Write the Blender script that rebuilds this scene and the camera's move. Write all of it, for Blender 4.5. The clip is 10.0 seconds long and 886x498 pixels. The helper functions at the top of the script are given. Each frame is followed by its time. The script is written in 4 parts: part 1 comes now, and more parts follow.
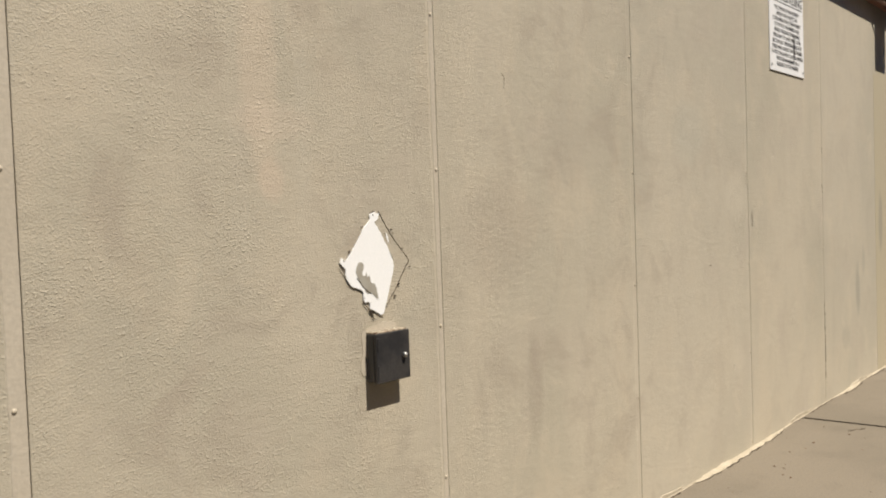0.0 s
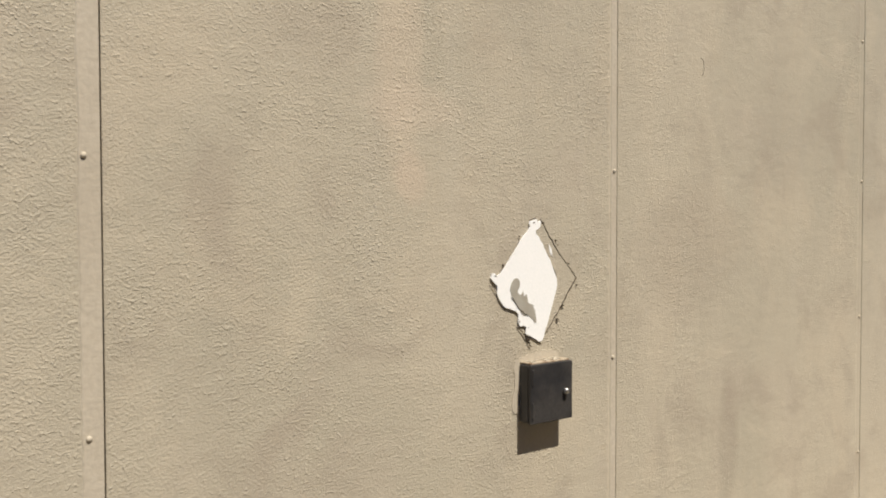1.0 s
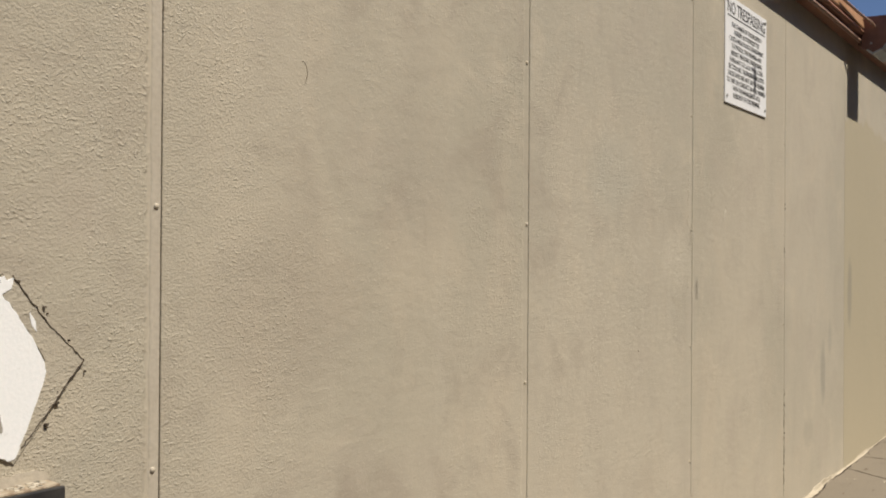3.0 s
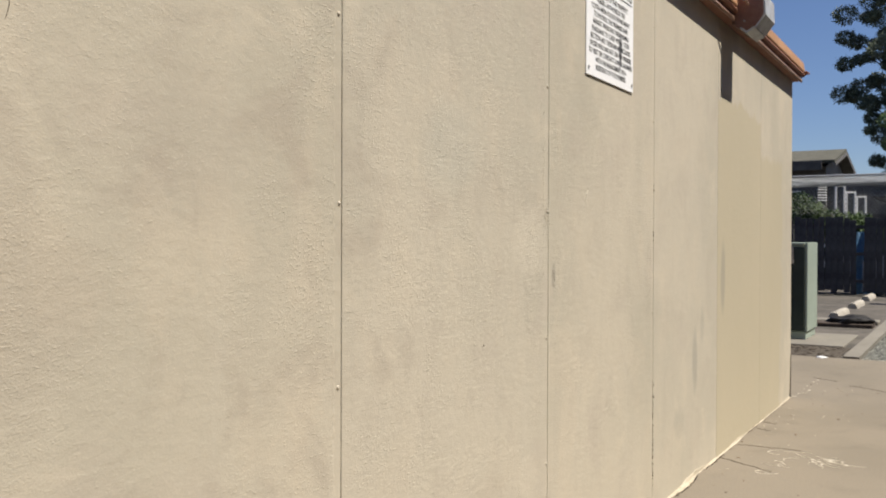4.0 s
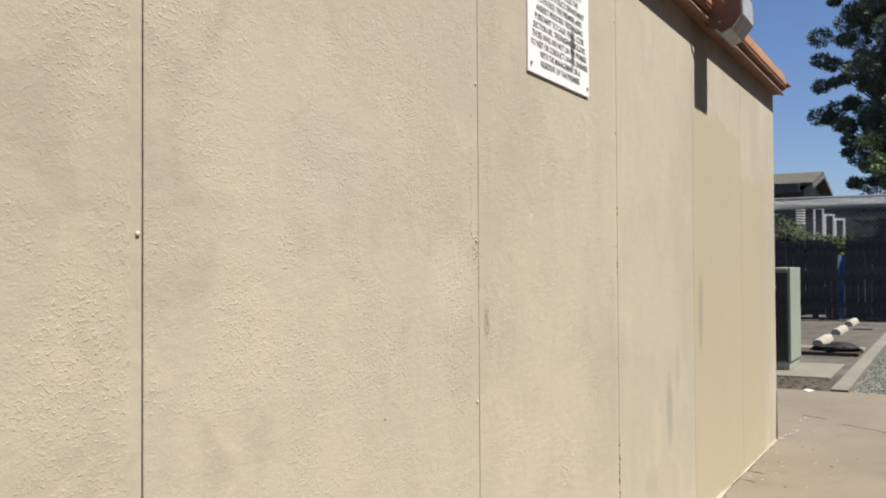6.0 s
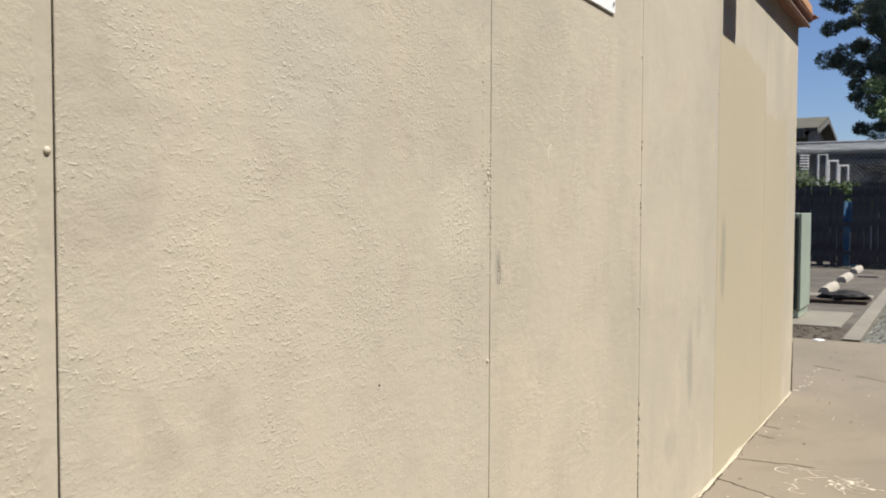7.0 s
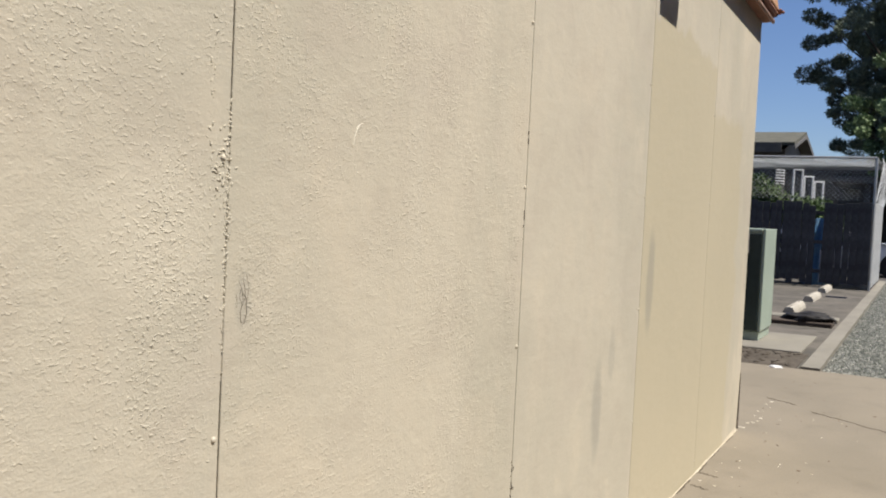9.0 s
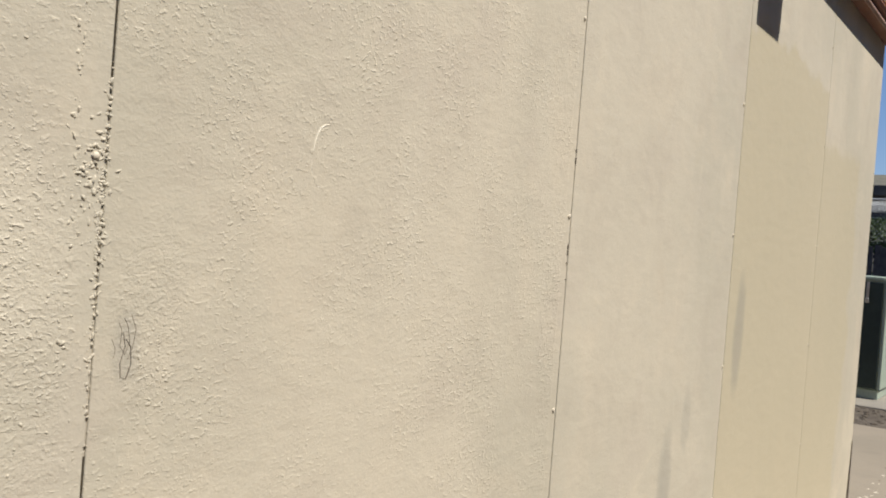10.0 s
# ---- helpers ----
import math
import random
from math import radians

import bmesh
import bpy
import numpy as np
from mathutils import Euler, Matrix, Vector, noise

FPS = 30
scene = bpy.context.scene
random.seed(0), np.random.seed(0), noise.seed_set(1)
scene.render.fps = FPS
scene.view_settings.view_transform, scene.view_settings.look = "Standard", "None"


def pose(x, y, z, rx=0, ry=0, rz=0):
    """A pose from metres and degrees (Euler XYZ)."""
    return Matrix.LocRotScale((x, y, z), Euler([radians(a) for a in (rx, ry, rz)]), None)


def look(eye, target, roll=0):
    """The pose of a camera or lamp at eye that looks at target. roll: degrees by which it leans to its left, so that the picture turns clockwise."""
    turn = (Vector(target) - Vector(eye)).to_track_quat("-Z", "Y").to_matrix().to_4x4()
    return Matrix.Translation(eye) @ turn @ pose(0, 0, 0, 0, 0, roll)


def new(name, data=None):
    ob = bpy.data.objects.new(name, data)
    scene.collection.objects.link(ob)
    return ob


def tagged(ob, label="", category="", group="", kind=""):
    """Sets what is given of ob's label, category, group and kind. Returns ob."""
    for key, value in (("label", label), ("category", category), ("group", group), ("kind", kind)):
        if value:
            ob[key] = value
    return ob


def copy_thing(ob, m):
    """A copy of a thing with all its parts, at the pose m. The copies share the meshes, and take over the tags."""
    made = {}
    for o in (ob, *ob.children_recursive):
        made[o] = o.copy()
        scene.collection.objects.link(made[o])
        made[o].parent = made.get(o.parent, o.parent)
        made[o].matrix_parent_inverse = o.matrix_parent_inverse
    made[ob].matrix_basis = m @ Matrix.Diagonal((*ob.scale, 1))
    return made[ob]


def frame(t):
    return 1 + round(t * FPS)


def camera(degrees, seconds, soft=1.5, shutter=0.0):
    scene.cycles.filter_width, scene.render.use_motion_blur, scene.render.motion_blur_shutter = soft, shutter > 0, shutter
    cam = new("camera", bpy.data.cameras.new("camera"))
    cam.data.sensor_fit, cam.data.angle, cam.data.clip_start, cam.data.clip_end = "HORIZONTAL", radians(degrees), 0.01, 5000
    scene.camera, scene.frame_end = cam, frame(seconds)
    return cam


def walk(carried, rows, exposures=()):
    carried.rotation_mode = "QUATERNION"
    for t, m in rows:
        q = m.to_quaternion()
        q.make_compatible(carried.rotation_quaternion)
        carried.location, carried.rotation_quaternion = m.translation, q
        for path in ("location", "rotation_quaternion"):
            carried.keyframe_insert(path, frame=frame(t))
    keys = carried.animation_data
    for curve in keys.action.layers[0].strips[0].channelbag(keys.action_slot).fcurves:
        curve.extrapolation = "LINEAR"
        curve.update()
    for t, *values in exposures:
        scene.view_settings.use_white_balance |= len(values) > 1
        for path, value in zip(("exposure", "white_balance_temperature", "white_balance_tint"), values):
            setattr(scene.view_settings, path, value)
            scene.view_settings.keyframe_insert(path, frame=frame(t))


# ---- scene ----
cam = camera(52.0, 10.0, soft=2.0)
PATH = [
    (0, (-2.047, -1.669, 1.231), (-0.495, -0.41, 1.152), -2.0),
    (0.5, (-1.851, -1.551, 1.237), (-0.369, -0.208, 1.189), 0.1),
    (1, (-1.716, -1.462, 1.238), (-0.465, 0.097, 1.175), -0.1),
    (1.5, (-1.48, -1.422, 1.237), (-0.432, 0.273, 1.07), -3.5),
    (2, (-1.331, -1.457, 1.246), (-0.154, 0.155, 1.125), -4.0),
    (2.5, (-1.177, -1.407, 1.25), (0.267, -0.024, 1.199), -0.8),
    (3, (-0.97, -1.33, 1.277), (0.635, -0.136, 1.289), 0.4),
    (3.2, (-0.895, -1.327, 1.272), (0.744, -0.181, 1.292), 0.1),
    (4.3, (-0.405, -1.306, 1.273), (1.339, -0.327, 1.27), 0.4),
    (4.5, (-0.327, -1.246, 1.291), (1.423, -0.28, 1.326), 0.1),
    (5, (-0.199, -1.177, 1.293), (1.528, -0.17, 1.352), -1.1),
    (5.5, (-0.01, -1.2, 1.3), (1.696, -0.157, 1.369), -1.9),
    (5.7, (0.056, -1.203, 1.306), (1.780, -0.189, 1.366), -1.4),
    (6.8, (0.41, -0.977, 1.295), (2.164, -0.017, 1.255), 1.4),
    (7, (0.47, -0.97, 1.291), (2.215, 0.005, 1.206), 0.2),
    (7.5, (0.667, -1.054, 1.291), (2.445, -0.145, 1.182), -1.7),
    (8, (0.879, -1.111, 1.303), (2.701, -0.297, 1.179), -0.1),
    (8.5, (1.118, -1.025, 1.305), (2.953, -0.237, 1.197), 2.1),
    (9, (1.319, -0.984, 1.312), (3.086, -0.051, 1.227), 2.7),
    (9.5, (1.583, -1.027, 1.322), (3.306, -0.013, 1.253), 2.4),
    (10, (1.784, -0.95, 1.314), (3.428, 0.189, 1.291), 4.5),
]
EXPOSURES = [
    (0.0, 0.23, 6850, 11), (1.0, 0.25, 6850, 11), (2.0, 0.21, 6850, 11), (3.0, 0.09, 6850, 11), (3.7, 0.33, 6700, 11), (4.5, 0.63, 6500, 10), (5.5, 0.61, 6500, 10), (7.0, 0.60, 6430, 10), (8.5, 0.64, 6430, 10), (9.5, 0.58, 6430, 10), (10.0, 0.60, 6430, 10),
]
walk(cam, [(t, look(eye, target, roll)) for t, eye, target, roll in PATH], EXPOSURES)

# ---- light ----
SUN_TO = Vector((0.10, -1.0, 1.88)).normalized()
world = bpy.data.worlds.new("sky")
scene.world = world
world.use_nodes = True
sky = world.node_tree.nodes.new("ShaderNodeTexSky")
sky.sky_type, sky.sun_disc = "NISHITA", False
sky.sun_elevation = math.asin(SUN_TO.z)
sky.sun_rotation = math.atan2(SUN_TO.x, SUN_TO.y)
sky.dust_density, sky.ozone_density = 0.2, 3.0
tint = world.node_tree.nodes.new("ShaderNodeMix")
tint.data_type, tint.blend_type = "RGBA", "MULTIPLY"
tint.inputs[0].default_value, tint.inputs[7].default_value = 1.0, (0.88, 0.95, 1.17, 1)
world.node_tree.links.new(sky.outputs[0], tint.inputs[6])
world.node_tree.links.new(tint.outputs[2], world.node_tree.nodes["Background"].inputs[0])
world.node_tree.nodes["Background"].inputs[1].default_value = 0.057
sun = new("sun", bpy.data.lights.new("sun", "SUN"))
sun.data.energy, sun.data.angle, sun.data.color = 5.0, radians(0.53), (1.0, 0.945, 0.86)
sun.matrix_world = look(SUN_TO * 30, (0, 0, 0))


# ---- materials ----
class Nodes:
    """Short names for building a node material."""

    def __init__(self, name, rough=0.8, metal=0.0, spec=0.35):
        self.mat = bpy.data.materials.new(name)
        self.mat.use_nodes = True
        self.tree = self.mat.node_tree
        self.shader = self.tree.nodes["Principled BSDF"]
        self.shader.inputs["Roughness"].default_value = rough
        self.shader.inputs["Metallic"].default_value = metal
        self.shader.inputs["Specular IOR Level"].default_value = spec

    def node(self, kind, **values):
        n = self.tree.nodes.new(kind)
        for key, value in values.items():
            setattr(n, key, value)
        return n

    def put(self, value, socket):
        if isinstance(value, bpy.types.NodeSocket):
            self.tree.links.new(value, socket)
        elif isinstance(value, tuple) and len(value) == 3 and socket.type == "RGBA":
            socket.default_value = (*value, 1)
        else:
            socket.default_value = value

    def position(self):
        return self.node("ShaderNodeNewGeometry").outputs["Position"]

    def local(self):
        return self.node("ShaderNodeTexCoord").outputs["Object"]

    def axes(self, v):
        n = self.node("ShaderNodeSeparateXYZ")
        self.put(v, n.inputs[0])
        return n.outputs[0], n.outputs[1], n.outputs[2]

    def stretch(self, v, x, y, z):
        n = self.node("ShaderNodeMapping")
        self.put(v, n.inputs["Vector"])
        n.inputs["Scale"].default_value = (x, y, z)
        return n.outputs[0]

    def noise(self, v, scale, detail=3.0, rough=0.55, warp=0.0):
        n = self.node("ShaderNodeTexNoise")
        self.put(v, n.inputs["Vector"])
        n.inputs["Scale"].default_value, n.inputs["Detail"].default_value = scale, detail
        n.inputs["Roughness"].default_value, n.inputs["Distortion"].default_value = rough, warp
        return n.outputs[0]

    def cells(self, v, scale, out="Distance"):
        n = self.node("ShaderNodeTexVoronoi")
        self.put(v, n.inputs["Vector"])
        n.inputs["Scale"].default_value = scale
        return n.outputs[out]

    def math(self, op, a, b=0.0, clamp=False):
        n = self.node("ShaderNodeMath", operation=op, use_clamp=clamp)
        self.put(a, n.inputs[0]), self.put(b, n.inputs[1])
        return n.outputs[0]

    def step(self, v, low, high, to_low=0.0, to_high=1.0):
        n = self.node("ShaderNodeMapRange", interpolation_type="SMOOTHSTEP")
        for value, socket in zip((v, low, high, to_low, to_high), n.inputs):
            self.put(value, socket)
        return n.outputs[0]

    def mix(self, f, a, b, blend="MIX"):
        n = self.node("ShaderNodeMix", data_type="RGBA", blend_type=blend)
        self.put(f, n.inputs[0]), self.put(a, n.inputs[6]), self.put(b, n.inputs[7])
        return n.outputs[2]

    def random(self):
        return self.node("ShaderNodeObjectInfo").outputs["Random"]

    def island(self):
        return self.node("ShaderNodeNewGeometry").outputs["Random Per Island"]

    def done(self, color, height=None, distance=0.002, strength=1.0, rough=None):
        self.put(color, self.shader.inputs["Base Color"])
        if rough is not None:
            self.put(rough, self.shader.inputs["Roughness"])
        if height is not None:
            n = self.node("ShaderNodeBump")
            n.inputs["Strength"].default_value, n.inputs["Distance"].default_value = strength, distance
            self.put(height, n.inputs["Height"])
            self.put(n.outputs[0], self.shader.inputs["Normal"])
        return self.mat


def plain(name, a, b, scale=8.0, rough=0.7, metal=0.0, bump=0.001, fine=60.0, spec=0.35):
    """A surface of two close colours in patches, with fine grain and relief."""
    m = Nodes(name, rough, metal, spec)
    p = m.local()
    big, small = m.noise(p, scale, 4), m.noise(p, fine, 3)
    c = m.mix(m.step(big, 0.35, 0.65), a, b)
    c = m.mix(m.step(small, 0.3, 0.75, 0.0, 0.35), c, tuple(x * 0.72 for x in a))
    r = m.step(small, 0.2, 0.8, rough - 0.08, min(1.0, rough + 0.1))
    return m.done(c, m.math("ADD", m.math("MULTIPLY", big, 0.5), small), bump, 0.7, r)


PANEL = 1.22


def stucco_material():
    m = Nodes("painted_stucco", 0.82, 0.0, 0.25)
    p = m.position()
    x, y, z = m.axes(p)
    # colour: faded paint in several coats, roller patches, grime running down
    broad = m.noise(m.stretch(p, 1, 1, 0.6), 1.1, 4, 0.5, 0.4)
    patch = m.noise(m.stretch(p, 1.2, 1, 0.8), 2.7, 5, 0.55, 0.3)
    runs = m.noise(m.stretch(p, 9, 1, 0.55), 1.0, 4, 0.6)
    grain = m.noise(p, 130, 3)
    c = m.mix(m.step(broad, 0.38, 0.62), (0.453, 0.415, 0.325), (0.525, 0.473, 0.370))
    c = m.mix(m.step(patch, 0.50, 0.66, 0.0, 0.38), c, (0.556, 0.484, 0.368))
    c = m.mix(m.step(patch, 0.48, 0.30, 0.0, 0.5), c, (0.462, 0.405, 0.325))
    c = m.mix(m.step(runs, 0.52, 0.72, 0.0, 0.14), c, (0.377, 0.347, 0.278))
    c = m.mix(m.step(runs, 0.44, 0.28, 0.0, 0.14), c, (0.592, 0.557, 0.463))
    c = m.mix(m.math("MULTIPLY", m.step(m.random(), 0.0, 1.0), 0.22), c, (0.502, 0.464, 0.381))
    c = m.mix(m.step(grain, 0.35, 0.7, 0.0, 0.16), c, (0.359, 0.327, 0.257))
    mottle = m.noise(m.stretch(p, 1.0, 1, 0.9), 4.2, 6, 0.62, 0.6)
    c = m.mix(m.step(mottle, 0.50, 0.68, 0.0, m.step(x, 1.0, 2.2, 0.5, 0.22)), c, (0.375, 0.325, 0.258))
    c = m.mix(m.step(mottle, 0.46, 0.30, 0.0, 0.4), c, (0.563, 0.502, 0.387))
    wob = m.noise(m.stretch(p, 1.6, 1, 1.6), 1.7, 5, 0.6)
    wobble = m.math("MULTIPLY", m.math("SUBTRACT", wob, 0.5), 0.45)
    # the patch rolled over with a darker, yellower paint, with its own wavy edge
    xw, zw = m.math("ADD", x, wobble), m.math("ADD", z, wobble)
    first = m.math("MULTIPLY", m.math("GREATER_THAN", x, 4 * PANEL), m.math("LESS_THAN", x, 5 * PANEL))
    first = m.math("MULTIPLY", first, m.step(zw, 2.16, 2.12))
    second = m.math("MULTIPLY", m.math("GREATER_THAN", x, 5 * PANEL), m.step(xw, 6.95, 6.86))
    second = m.math("MULTIPLY", second, m.step(zw, 1.94, 1.84))
    coat = m.math("ADD", first, second, True)
    c = m.mix(m.math("MULTIPLY", coat, 0.82), c, (0.449, 0.396, 0.278))

    def smudge(cx, cz, rx, rz, amount, color, c):
        dx = m.math("DIVIDE", m.math("SUBTRACT", m.math("ADD", x, m.math("MULTIPLY", wobble, rx * 2)), cx), rx)
        dz = m.math("DIVIDE", m.math("SUBTRACT", m.math("ADD", z, m.math("MULTIPLY", wobble, rz * 2)), cz), rz)
        d = m.math("ADD", m.math("MULTIPLY", dx, dx), m.math("MULTIPLY", dz, dz))
        return m.mix(m.step(d, 1.0, 0.1, 0.0, amount), c, color)

    grey = (0.242, 0.234, 0.206)
    c = smudge(4.40, 0.62, 0.07, 0.22, 0.42, grey, c)
    c = smudge(4.55, 0.82, 0.05, 0.12, 0.25, grey, c)
    c = smudge(4.10, 0.34, 0.12, 0.10, 0.22, grey, c)
    c = smudge(5.02, 1.06, 0.07, 0.26, 0.45, grey, c)
    c = smudge(2.488, 1.15, 0.025, 0.06, 0.25, (0.197, 0.195, 0.186), c)
    c = smudge(2.30, 1.27, 0.16, 0.16, 0.35, (0.611, 0.557, 0.443), c)
    c = smudge(-0.65, 1.58, 0.07, 0.30, 0.5, (0.59, 0.50, 0.385), c)
    c = smudge(-0.61, 1.47, 0.16, 0.06, 0.4, (0.60, 0.51, 0.40), c)
    c = smudge(-0.62, 1.33, 0.05, 0.07, 0.45, (0.60, 0.49, 0.38), c)
    c = smudge(0.30, 1.17, 0.30, 0.22, 0.35, (0.36, 0.315, 0.25), c)
    c = smudge(0.47, 0.62, 0.06, 0.22, 0.4, (0.34, 0.295, 0.235), c)
    c = smudge(0.72, 1.45, 0.20, 0.20, 0.25, (0.36, 0.32, 0.26), c)
    c = smudge(1.75, 1.55, 0.20, 0.16, 0.3, (0.431, 0.429, 0.360), c)
    c = smudge(2.28, 0.48, 0.12, 0.08, 0.25, (0.611, 0.547, 0.432), c)
    xs = m.math("ADD", x, m.step(x, -0.95, -1.0, 0.0, 0.016))
    fx = m.math("FRACT", m.math("ADD", m.math("DIVIDE", xs, PANEL), 20.0))
    strip = m.math("MULTIPLY", m.step(fx, 0.975, 0.977), m.step(x, 0.05, 0.1, 1.0, 0.1))
    c = m.mix(m.math("MULTIPLY", strip, 0.4), c, (0.554, 0.497, 0.387))
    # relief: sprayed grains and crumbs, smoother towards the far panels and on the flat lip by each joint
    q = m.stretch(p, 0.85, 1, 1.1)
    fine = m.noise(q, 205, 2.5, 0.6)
    crumb = m.step(m.noise(q, 125, 2.5, 0.55), 0.53, 0.68)
    big = m.step(m.noise(q, 62, 3, 0.6, 0.2), 0.60, 0.74)
    sown = m.step(m.noise(p, 5.0, 4, 0.62), 0.40, 0.60, 0.22, 1.0)
    crumb = m.math("MULTIPLY", m.math("ADD", crumb, m.math("MULTIPLY", big, 0.8)), sown)
    second = m.step(x, 0.70, 1.20)
    first = m.step(x, 0.0, 0.55, 1.0, 0.27)
    h = m.math("MULTIPLY", fine, m.math("ADD", m.math("MULTIPLY", first, 1.05), m.math("MULTIPLY", second, 0.10)))
    h = m.math("ADD", h, m.math("MULTIPLY", crumb, m.math("ADD", m.math("MULTIPLY", first, 0.50), m.math("MULTIPLY", second, 0.22))))
    h = m.math("ADD", h, m.math("MULTIPLY", m.noise(q, 48, 2, 0.5), 0.4))
    h = m.math("MULTIPLY", h, m.step(m.noise(p, 2.2, 3), 0.36, 0.62, 0.6, 1.0))
    h = m.math("MULTIPLY", h, m.step(x, 3.62, 3.72, 1.0, 0.30))
    # shade in the pits and light on the crumbs, painted into the colour
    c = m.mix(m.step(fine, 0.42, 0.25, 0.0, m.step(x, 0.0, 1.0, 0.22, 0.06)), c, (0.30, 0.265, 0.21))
    c = m.mix(m.math("MULTIPLY", crumb, m.step(x, 3.5, 3.7, 0.16, 0.0)), c, (0.62, 0.57, 0.465))
    c = m.mix(1.0, c, (1.005, 1.005, 1.015), "MULTIPLY")
    rough = 1.0
    for cx, cz, rx, rz in ((2.34, 1.15, 0.11, 0.28), (2.52, 1.20, 0.07, 0.16), (3.60, 1.12, 0.06, 0.20), (3.11, 0.62, 0.10, 0.12)):
        dx = m.math("DIVIDE", m.math("SUBTRACT", x, cx), rx)
        dz = m.math("DIVIDE", m.math("SUBTRACT", z, cz), rz)
        d = m.math("ADD", m.math("MULTIPLY", dx, dx), m.math("MULTIPLY", dz, dz))
        rough = m.math("ADD", rough, m.step(m.math("ADD", d, m.math("MULTIPLY", wobble, 2.0)), 1.0, 0.2, 0.0, 1.1))
    h = m.math("MULTIPLY", h, rough)
    fx = m.math("ADD", fx, m.math("MULTIPLY", m.math("SUBTRACT", m.noise(p, 26, 3), 0.5), 0.022))
    lip = m.math("MULTIPLY", m.step(fx, 0.972, 0.979), m.step(x, 1.3, 1.5, 1.0, 0.4))
    h = m.math("MULTIPLY", h, m.math("SUBTRACT", 1.0, m.math("MULTIPLY", lip, 0.85)))
    h = m.math("SUBTRACT", h, m.math("MULTIPLY", lip, 0.2))
    h = m.math("ADD", h, m.math("MULTIPLY", m.noise(m.stretch(p, 1, 1, 1.6), 14, 3), 0.8))
    return m.done(c, h, 0.0021, 0.95)


def ground_material(name, a, b, dark, scale, bump, speck=90.0, stain=0.4):
    m = Nodes(name, 0.9, 0.0, 0.2)
    p = m.position()
    broad, mid, fine = m.noise(p, scale, 5, 0.6, 0.4), m.noise(p, scale * 5, 4), m.noise(p, speck, 2)
    c = m.mix(m.step(broad, 0.35, 0.65), a, b)
    c = m.mix(m.step(mid, 0.52, 0.75, 0.0, stain), c, dark)
    c = m.mix(m.step(fine, 0.4, 0.75, 0.0, 0.35), c, dark)
    c = m.mix(m.math("MULTIPLY", m.random(), 0.12), c, dark)
    return m.done(c, m.math("ADD", fine, m.math("MULTIPLY", mid, 0.8)), bump, 0.8)


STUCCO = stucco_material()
BACKING = plain("brown_joint_backing", (0.115, 0.092, 0.068), (0.160, 0.130, 0.098), 12)
SCREW = plain("painted_screw", (0.53, 0.475, 0.375), (0.59, 0.53, 0.425), 60, 0.6)
BATTEN = plain("smooth_joint_paint", (0.515, 0.462, 0.372), (0.555, 0.502, 0.410), 5, 0.75, 0, 0.0012, 110, 0.3)


def bare_white():
    m = Nodes("bare_white_plaster", 0.7, 0.0, 0.3)
    n = m.noise(m.local(), 180, 3)
    c = m.mix(m.step(n, 0.35, 0.7), (0.93, 0.95, 0.95), (0.97, 0.98, 0.98))
    c = m.mix(m.step(m.noise(m.local(), 90, 3), 0.66, 0.72, 0.0, 0.25), c, (0.60, 0.62, 0.60))
    return m.done(c, n, 0.0004)


OLD_WHITE = bare_white()
PRIMER = plain("grey_primer", (0.37, 0.345, 0.29), (0.44, 0.42, 0.365), 30)
PALE = plain("pale_drip", (0.82, 0.77, 0.65), (0.76, 0.70, 0.58), 30)
DEEP = plain("dark_joint_dirt", (0.014, 0.012, 0.010), (0.024, 0.020, 0.016), 30, 0.95)
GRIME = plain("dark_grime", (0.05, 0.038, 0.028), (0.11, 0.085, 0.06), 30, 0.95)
BLACK_BOX = plain("weathered_dark_paint", (0.028, 0.028, 0.030), (0.055, 0.052, 0.05), 14, 0.42, 0.0, 0.0006, 120, 0.5)
RUST_LIP = plain("rusted_lip", (0.10, 0.06, 0.04), (0.20, 0.12, 0.07), 30, 0.7)
FLAKED = plain("flaking_cream_paint", (0.42, 0.36, 0.27), (0.20, 0.14, 0.09), 55, 0.75, 0, 0.002, 140)
STEEL = plain("worn_steel", (0.55, 0.54, 0.52), (0.42, 0.41, 0.39), 20, 0.35, 0.9)
CAP = plain("orange_metal_cap", (0.46, 0.26, 0.14), (0.38, 0.21, 0.11), 3, 0.6, 0.0, 0.001, 50)
FASCIA = plain("brown_trim", (0.26, 0.12, 0.075), (0.33, 0.16, 0.10), 5, 0.6)
DRIP = plain("faded_drip_edge", (0.440, 0.290, 0.220), (0.370, 0.229, 0.167), 9, 0.55)
LAMP_BROWN = plain("bronze_lamp_paint", (0.21, 0.105, 0.075), (0.26, 0.14, 0.10), 9, 0.6)
CONCRETE = ground_material("walk_concrete", (0.198, 0.172, 0.132), (0.233, 0.201, 0.154), (0.145, 0.125, 0.097), 0.7, 0.0022)
GREY_CONCRETE = ground_material("grey_concrete", (0.150, 0.135, 0.113), (0.185, 0.167, 0.136), (0.106, 0.095, 0.079), 0.9, 0.002)
KERB = ground_material("kerb_concrete", (0.207, 0.191, 0.160), (0.242, 0.224, 0.187), (0.145, 0.132, 0.110), 1.2, 0.003)
ASPHALT = ground_material("old_asphalt", (0.092, 0.084, 0.072), (0.150, 0.134, 0.114), (0.044, 0.040, 0.033), 0.9, 0.006, 60.0, 0.75)
STREET = ground_material("street_asphalt", (0.07, 0.066, 0.062), (0.095, 0.088, 0.08), (0.045, 0.042, 0.04), 0.3, 0.005, 60.0)
